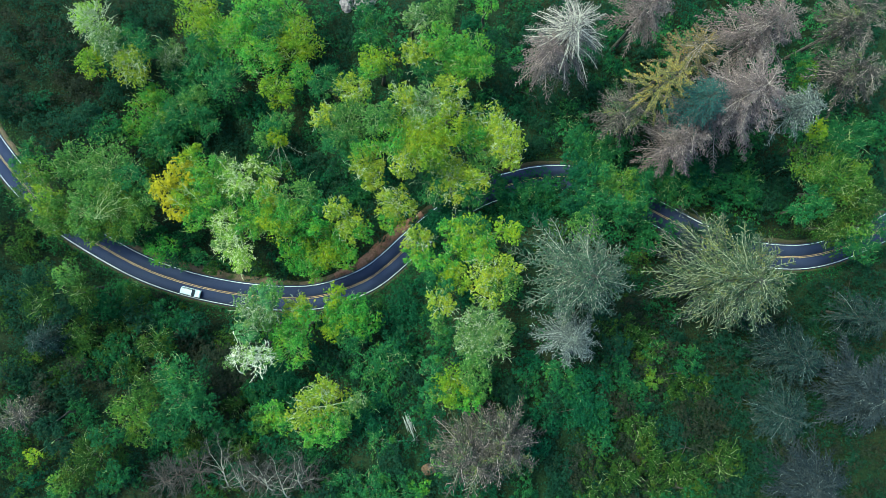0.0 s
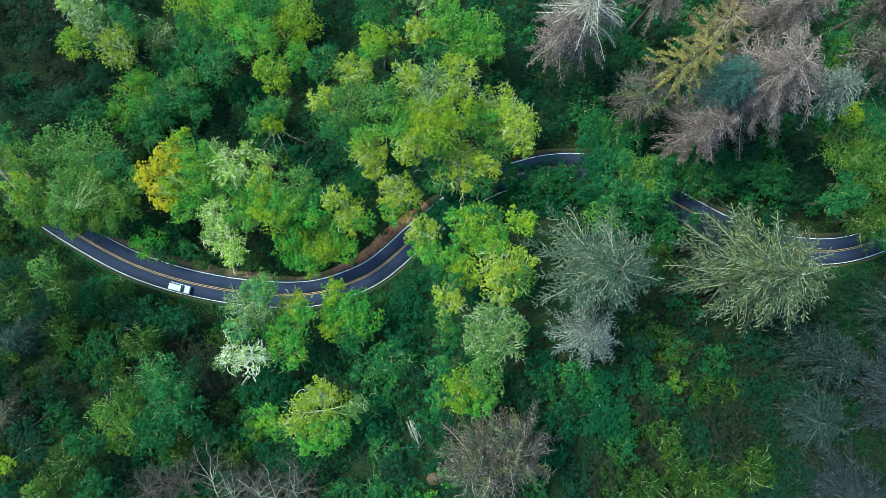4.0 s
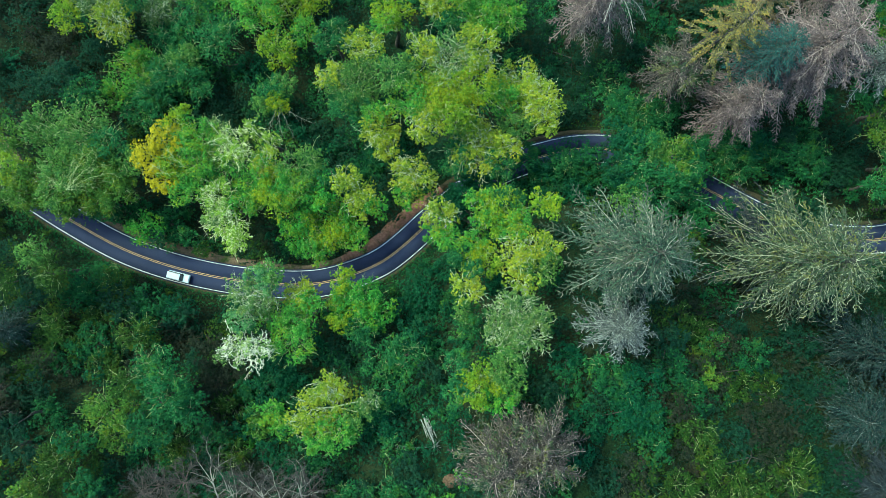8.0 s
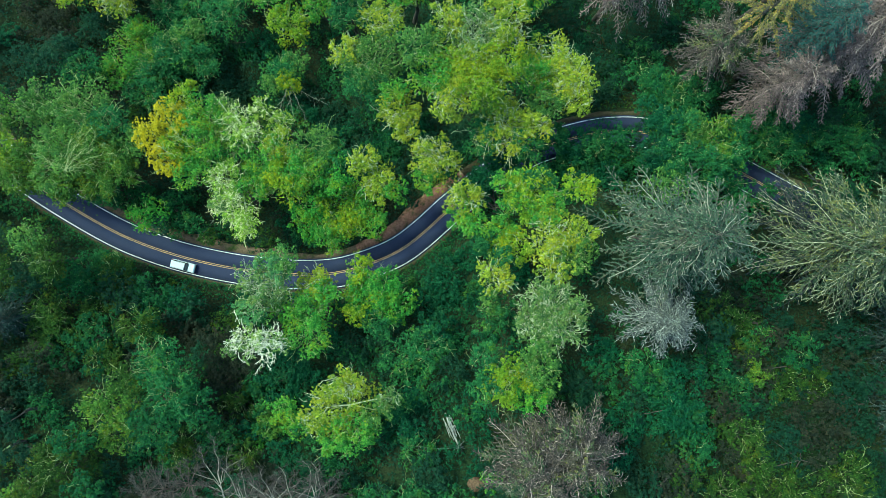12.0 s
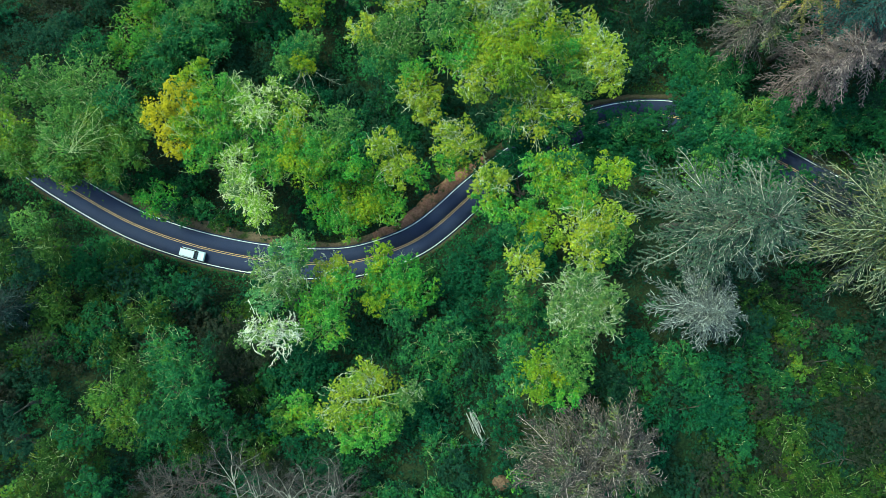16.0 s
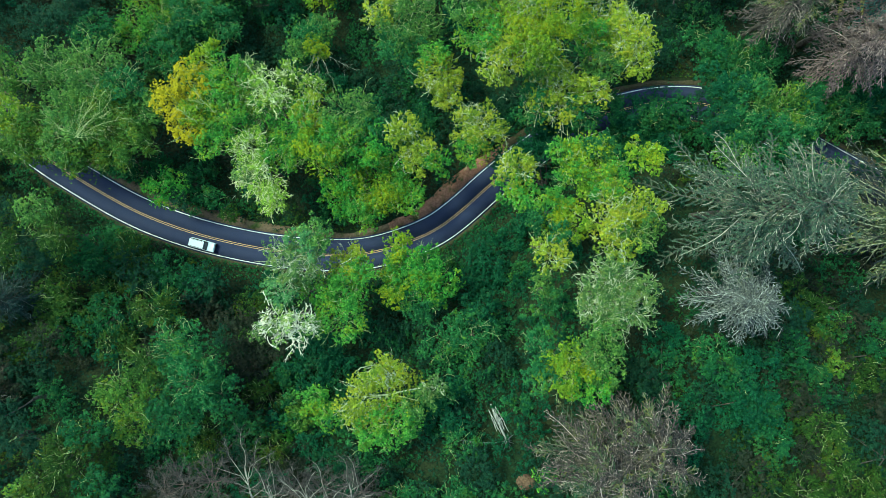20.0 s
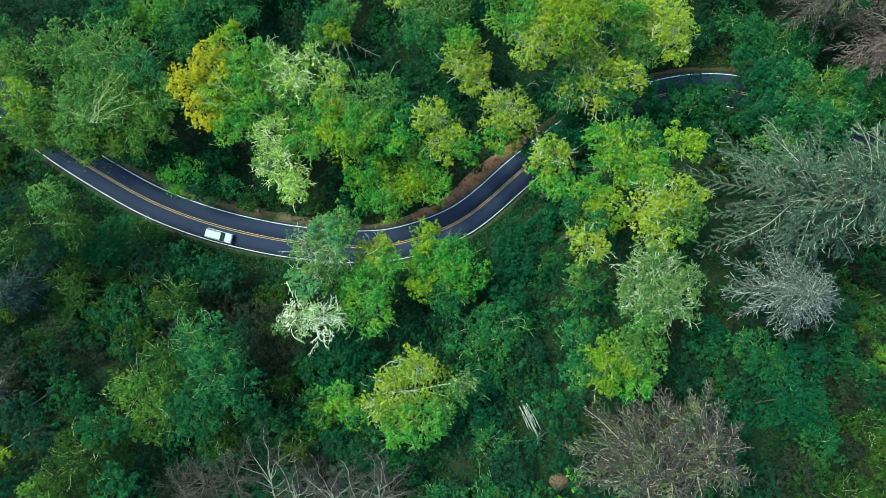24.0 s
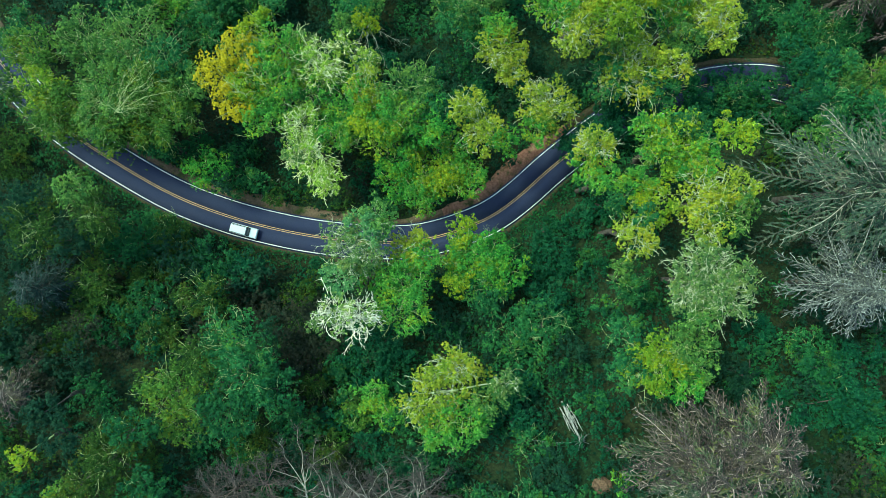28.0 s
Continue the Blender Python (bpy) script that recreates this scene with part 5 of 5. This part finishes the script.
SHRUBS = [(2.6, "dark", "dark green forest shrub"), (3.2, "teal", "blue-green leafy shrub"), (2.8, "green", "mid-green leafy shrub"), (3.0, "olive", "olive-green shrub"),
          (2.0, "limeo", "yellowing olive shrub"), (2.8, "brownish", "brownish green shrub"), (3.4, "tealg", "deep green leafy shrub"), (2.2, "lime", "small lime-green shrub")]
# southeast and east lean to dark kinds, standing in for lens falloff
ZONES = {"southwest": [0, 0, 1, 3, 5, 0, 2, 6], "southeast": [3, 0, 5, 0, 3, 0, 6, 0, 0], "east": [0, 5, 0, 0, 5], "north": [0, 1, 6, 2, 0, 1, 6, 0], "northwest": [0, 5, 0, 5, 1, 0], "middle": [1, 2, 6, 2, 1, 7, 6]}
made, spots = {}, []
crowns = np.array(CROWNS)
for _ in range(6000):
    if len(spots) >= 300:
        break
    x, y = rng.uniform(-116, 114), rng.uniform(-64, 64)
    side = road_side((x, y))[0]
    if abs(side) < 7.2:
        continue
    if spots and (np.hypot(*(np.array(spots) - (x, y)).T) < 4.6).any():
        continue
    if np.hypot(x + 9.5, y + 41) < 5.5 or (np.hypot(crowns[:, 0] - x, crowns[:, 1] - y) < crowns[:, 2] * 0.75).any():
        continue
    zone = "northwest" if x < -70 and y > 25 else "north" if side > 0 else "southwest" if x < -38 else "middle" if x < 25 else "southeast" if x < 55 else "east"
    which = ZONES[zone][rng.integers(len(ZONES[zone]))]
    m = pose(x, y, float(ground_height((x, y))[0]) - 0.2, 0, 0, rng.uniform(0, 360)) @ Matrix.Diagonal((*rng.uniform(0.7, 1.35, 3), 1))
    if which not in made:
        r, kind, label = SHRUBS[which]
        made[which] = shrub("shrub", r, kind, label)
        made[which].matrix_basis = m
    else:
        ob = copy_thing(made[which], Matrix())
        ob.matrix_basis = m
    spots.append((x, y))


def undergrowth(x0, x1, y0, y1, spacing, kinds, label, floor):
    """Bushes too many to count, by colour, over a thin cover of low leaves."""
    nx, ny = int((x1 - x0) / spacing), int((y1 - y0) / spacing)
    gx, gy = np.meshgrid(np.arange(nx), np.arange(ny))
    xy = np.column_stack([x0 + (gx.ravel() + rng.uniform(0.05, 0.95, nx * ny)) * spacing, y0 + (gy.ravel() + rng.uniform(0.05, 0.95, nx * ny)) * spacing])
    side = road_side(xy)
    xy = xy[(side > 6.4) | (side < -5.3)]
    xy = xy[(np.hypot(xy[:, 0] + 9.5, xy[:, 1] + 41) > 3.4) & ((xy[:, 1] > -20) | (np.abs(xy[:, 0]) < 104))]
    for x, y, r in CROWNS:  # little grows under the full crowns
        if r > 3.0:
            xy = xy[np.hypot(xy[:, 0] - x, xy[:, 1] - y) > 0.35 * r]
    z = ground_height(xy)
    pick = ((waves(xy, 26, 21) * 0.5 + 0.5 + rng.normal(0, 0.28, len(xy))) * len(kinds)).astype(int).clip(0, len(kinds) - 1)
    by_kind = {}
    for (x, y), h, k in zip(xy, z, pick):
        r = spacing * rng.uniform(0.42, 0.86)
        leaves, _ = lobe_leaves(x, y, h + r * rng.uniform(0.0, 1.15), r, 0.35, 0.30)
        by_kind.setdefault(kinds[k], []).append(leaves)
    # low leaves in the floor kind, whose dark colour includes the gaps' shade
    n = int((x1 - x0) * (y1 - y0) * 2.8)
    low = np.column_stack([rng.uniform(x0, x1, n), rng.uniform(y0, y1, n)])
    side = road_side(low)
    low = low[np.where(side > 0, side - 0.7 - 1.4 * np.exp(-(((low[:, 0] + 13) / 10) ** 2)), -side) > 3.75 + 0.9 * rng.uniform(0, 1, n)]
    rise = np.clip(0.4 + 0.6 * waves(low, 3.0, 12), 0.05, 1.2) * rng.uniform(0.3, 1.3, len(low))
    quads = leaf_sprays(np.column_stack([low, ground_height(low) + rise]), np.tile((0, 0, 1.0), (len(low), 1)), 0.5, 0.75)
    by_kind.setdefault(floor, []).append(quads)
    for kind, pieces in by_kind.items():
        tagged(new("undergrowth", mesh_of("undergrowth", *joined(pieces), [LEAVES[kind]])), label + " with " + LEAVES[kind].name.replace("_", " "), "undergrowth", kind="stuff")


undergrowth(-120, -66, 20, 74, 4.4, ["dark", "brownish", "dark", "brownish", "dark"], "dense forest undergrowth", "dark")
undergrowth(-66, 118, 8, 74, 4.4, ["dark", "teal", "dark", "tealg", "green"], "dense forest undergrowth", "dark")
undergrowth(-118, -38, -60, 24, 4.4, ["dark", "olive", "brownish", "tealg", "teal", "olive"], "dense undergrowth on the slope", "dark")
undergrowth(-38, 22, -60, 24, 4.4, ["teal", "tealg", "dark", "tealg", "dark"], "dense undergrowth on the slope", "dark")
# kinds darken eastward: lens falloff imitated in the leaf colours
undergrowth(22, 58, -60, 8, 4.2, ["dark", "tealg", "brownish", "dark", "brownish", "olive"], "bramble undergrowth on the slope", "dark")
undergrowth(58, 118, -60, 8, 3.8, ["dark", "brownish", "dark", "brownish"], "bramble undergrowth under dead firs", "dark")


def verge_growth(near, far, per_metre, kind, label, keep):
    """Low weeds and grass that creep up to the edge of the asphalt."""
    at = np.flatnonzero(keep(LINE[:, 0]) & (np.abs(LINE[:, 0]) < 122))
    i = rng.choice(at, int(len(at) * per_metre))
    off = near + (far - near) * rng.uniform(0, 1, len(i)) ** 1.4
    xy = LINE[i] + ACROSS[i] * off[:, None] + ALONG[i] * rng.uniform(-0.6, 0.6, (len(i), 1))
    lump = np.clip(0.45 + 0.6 * waves(xy, 2.4, 31), 0.04, 1.3)
    z = ground_height(xy) + np.minimum(np.abs(off - near) * 0.6, 1.0) * lump + 0.12
    grown = leaf_sprays(np.column_stack([xy, z]), np.tile((0, 0, 1.0), (len(xy), 1)), 0.42, 0.7)
    tagged(new("verge_growth", mesh_of("verge_growth", *grown, [LEAVES[kind]])), label, "weeds", kind="stuff")


verge_growth(-3.55, -6.6, 26, "tealg", "low deep green weeds along the asphalt edge", lambda x: x < 200)
verge_growth(-3.7, -7.0, 14, "teal", "low blue-green weeds along the asphalt edge", lambda x: x < 200)
verge_growth(5.0, 7.4, 9, "olive", "low olive weeds along the dirt verge", lambda x: (x < -30) | (x > 0))

# ---- single things ----


def block(bm, centre, size, taper=(1.0, 1.0), bevel=0.0):
    """A box whose top is scaled by taper, with rounded edges."""
    made = bmesh.ops.create_cube(bm, size=1.0)["verts"]
    for v in made:
        top = v.co.z > 0
        v.co = Vector((v.co.x * size[0] * (taper[0] if top else 1), v.co.y * size[1] * (taper[1] if top else 1), v.co.z * size[2])) + Vector(centre)
    if bevel:
        edges = {e for v in made for e in v.link_edges}
        bmesh.ops.bevel(bm, geom=list(edges), offset=bevel, segments=2, affect="EDGES", profile=0.6)
    return bm


def car(x, y, z, heading):
    """A white estate car: body, bonnet, glass, roof, wheels, lamps."""
    paint = plain("white_car_paint", (0.62, 0.77, 0.82), 0.3, 0.0, 0.5, 0.06)
    glass = plain("dark_car_glass", (0.015, 0.03, 0.04), 0.08, 0.0, 0.6, 0.05)
    trim = plain("black_plastic", (0.02, 0.02, 0.022), 0.6)
    rubber = plain("tyre_rubber", (0.018, 0.018, 0.018), 0.85)
    alloy = plain("alloy", (0.5, 0.5, 0.52), 0.35, 0.9)
    lamp = plain("clear_lamp", (0.7, 0.72, 0.74), 0.15)
    red = plain("red_lamp", (0.4, 0.02, 0.015), 0.25)
    ob = tagged(new("car"), "pale blue-white estate car with dark glass on the asphalt road", "car")
    ob.matrix_world = pose(x, y, z, 0, 0, heading)
    part("body", block(bmesh.new(), (0, 0, 0.66), (5.1, 1.9, 0.62), (0.985, 0.96), 0.12), paint, ob)
    part("bonnet", block(bmesh.new(), (1.72, 0, 1.0), (1.45, 1.66, 0.12), (0.93, 0.92), 0.04), paint, ob)
    part("cabin_glass", block(bmesh.new(), (-0.72, 0, 1.28), (3.5, 1.72, 0.62), (0.80, 0.80), 0.06), glass, ob, "dark tinted windows")
    part("windscreen", block(bmesh.new(), (0.88, 0, 1.27), (0.62, 1.56, 0.5), (0.25, 0.88), 0.03), glass, ob, "dark windscreen")
    part("roof", block(bmesh.new(), (-0.95, 0, 1.63), (2.95, 1.5, 0.1), (0.97, 0.95), 0.04), paint, ob)
    for s in (-1, 1):
        part("roof_rail", block(bmesh.new(), (-0.95, s * 0.66, 1.72), (2.4, 0.05, 0.06), (0.95, 1), 0.015), trim, ob, "black roof rail")
        part("mirror", block(bmesh.new(), (0.75, s * 1.02, 1.08), (0.2, 0.22, 0.16), (0.9, 0.9), 0.04), trim, ob, "black door mirror")
        part("headlight", block(bmesh.new(), (2.44, s * 0.68, 0.76), (0.16, 0.36, 0.16), (0.8, 0.9), 0.03), lamp, ob, "clear headlight")
        part("tail_light", block(bmesh.new(), (-2.51, s * 0.74, 0.86), (0.08, 0.2, 0.3), (0.9, 0.9), 0.02), red, ob, "red tail light")
        part("sill", block(bmesh.new(), (0, s * 0.93, 0.4), (2.6, 0.06, 0.14), (1, 1), 0.02), trim, ob)
        for k in (-1.5, 1.55):
            bm = bmesh.new()
            bmesh.ops.create_cone(bm, cap_ends=True, segments=24, radius1=0.35, radius2=0.35, depth=0.24, matrix=pose(k, s * 0.84, 0.35, 90))
            bmesh.ops.bevel(bm, geom=[e for e in bm.edges if len(e.link_faces) == 2 and e.calc_face_angle() > 1], offset=0.04, segments=2, affect="EDGES")
            wheel = part("wheel", bm, rubber, ob, "black tyre on an alloy wheel")
            bm = bmesh.new()
            bmesh.ops.create_cone(bm, cap_ends=True, segments=16, radius1=0.22, radius2=0.2, depth=0.05, matrix=pose(k, s * 0.955, 0.35, 90))
            part("rim", bm, alloy, wheel)
    part("front_bumper", block(bmesh.new(), (2.52, 0, 0.5), (0.2, 1.76, 0.3), (0.9, 0.96), 0.06), trim, ob)
    part("rear_bumper", block(bmesh.new(), (-2.54, 0, 0.5), (0.18, 1.76, 0.28), (0.9, 0.96), 0.06), trim, ob)


near = ((LINE - (-65.3, -10.5)) ** 2).sum(1).argmin()
spot = LINE[near] - ACROSS[near] * 1.7
car(spot[0], spot[1], 0.035, math.degrees(math.atan2(ALONG[near][1], ALONG[near][0])))


SNAG_WOOD = bark("weathered_wood", (0.38, 0.40, 0.36), (0.15, 0.16, 0.15))


def snag(a, b, branch):
    """A bleached, split trunk lying on the slope, with one long bare branch and torn ends."""
    ob = tagged(new("fallen_tree"), "bleached broken tree trunk lying on the slope", "dead tree")
    a, b, branch = np.array(a, float), np.array(b, float), np.array(branch, float)
    side = unit(np.cross(b - a, (0, 0, 1)))
    mid = (a + b) / 2 + (0, 0, 0.1)
    child("trunk", mesh_of("trunk", *tubes([a, mid], [mid, b], np.array([0.22, 0.26]), np.array([0.26, 0.2])), [SNAG_WOOD]), ob)
    for k in range(20):
        p = a + (b - a) * rng.uniform(0, 0.6) + side * rng.uniform(-0.85, 0.85) + (0, 0, rng.uniform(0.1, 0.45))
        q = p + (b - a) * rng.uniform(0.2, 0.42) + side * rng.normal(0, 0.15)
        child("splinter", mesh_of("splinter", *tubes([p], [q], 0.11, 0.04), [SNAG_WOOD]), ob)
    for k in range(16):
        d = unit(rng.normal(0, 1, 3) * (1, 1, 0.4) + (0, 0, 0.3))
        child("torn_root", mesh_of("torn_root", *tubes([b], [b + d * rng.uniform(0.7, 1.7)], 0.09, 0.03), [SILVER_WOOD]), ob)
    f = np.linspace(0, 1, 6)[:, None]
    p = b + (branch - b) * f + np.array((0, -0.7, -0.3)) * np.sin(np.pi * f) + rng.normal(0, 0.08, (6, 3)) * (f > 0)
    child("branch", mesh_of("branch", *pipe(p, np.linspace(0.10, 0.035, 6)), [SILVER_WOOD]), ob)
    for k, u, length in ((2, 0.3, 1.7), (2, 0.9, 1.1), (3, 0.4, 2.2), (3, 0.8, 1.5), (4, 0.5, 0.8), (1, 0.5, 0.7)):
        q = p[k] + (p[k + 1] - p[k]) * u
        mid = q + unit(np.array((rng.normal(0, 0.5), -1, rng.normal(0, 0.2)))) * length * 0.5
        end = mid + unit(mid - q + rng.normal(0, 0.25, 3)) * length * 0.5
        child("twig", mesh_of("twig", *pipe([q, mid, end], [0.05, 0.04, 0.02]), [SILVER_WOOD]), ob)


snag((-8.8, -37.4, 17.6), (-6.3, -42.7, float(ground_height((-6.3, -42.7))[0]) + 1.2), (-14.2, -42.2, float(ground_height((-14.2, -42.2))[0]) + 2.6))


def rock(x, y, size, mat, label, name="rock"):
    bm = bmesh.new()
    bmesh.ops.create_icosphere(bm, subdivisions=4, radius=1.0)
    for v in bm.verts:
        n = noise.fractal(v.co * 1.6 + Vector((x, y, 0)), 1.0, 2.0, 4)
        c = noise.cell(v.co * 2.2 + Vector((y, x, 0))) * 0.12
        v.co = Vector((v.co.x * size[0], v.co.y * size[1], v.co.z * size[2])) * (1 + 0.22 * n + c)
    me = bpy.data.meshes.new(name)
    bm.to_mesh(me)
    bm.free()
    me.materials.append(mat)
    ob = tagged(new(name, me), label, name.replace("_", " "))
    ob.location = (x, y, float(ground_height((x, y))[0]))


STONE = bark("pinkish_stone", (0.30, 0.25, 0.25), (0.16, 0.14, 0.14))
rock(-27.2, 69.5, (1.8, 3.2, 1.8), STONE, "pale pinkish grey rock outcrop among trees")
rock(-21.8, 69.0, (3.4, 2.4, 2.2), STONE, "pale pinkish grey rock outcrop among trees")
rock(-3.3, -49.0, (1.5, 1.2, 0.9), plain("bare_soil", (0.17, 0.11, 0.07), 0.95, 0, 0.1, 0.5), "bare brown earth mound in the undergrowth", "earth_mound")


def fallen_branch(points, label):
    ob = tagged(new("fallen_branch"), label, "branch")
    p = [np.array((x, y, float(ground_height((x, y))[0]) + h)) for x, y, h in points]
    child("stem", mesh_of("stem", *tubes(p[:-1], p[1:], 0.11, 0.08), [LICHEN_GREY]), ob)
    for q, r in zip(p[:-1], p[1:]):
        for _ in range(4):
            s = q + (r - q) * rng.uniform(0, 1)
            child("twig", mesh_of("twig", *tubes([s], [s + unit(rng.normal(0, 1, 3) * (1, 1, 0.3) + (0, 0, 0.2)) * rng.uniform(0.5, 1.4)], 0.05, 0.02), [LICHEN_GREY]), ob)


fallen_branch([(-62.0, -5.2, 0.4), (-60.6, -3.4, 0.8), (-58.8, -1.1, 1.6)], "broken lichen-grey branch leaning above the verge")
fallen_branch([(12.0, 40.5, 3.5), (13.8, 39.0, 4.0), (14.6, 37.4, 4.2)], "bare crooked grey branch over dark undergrowth")
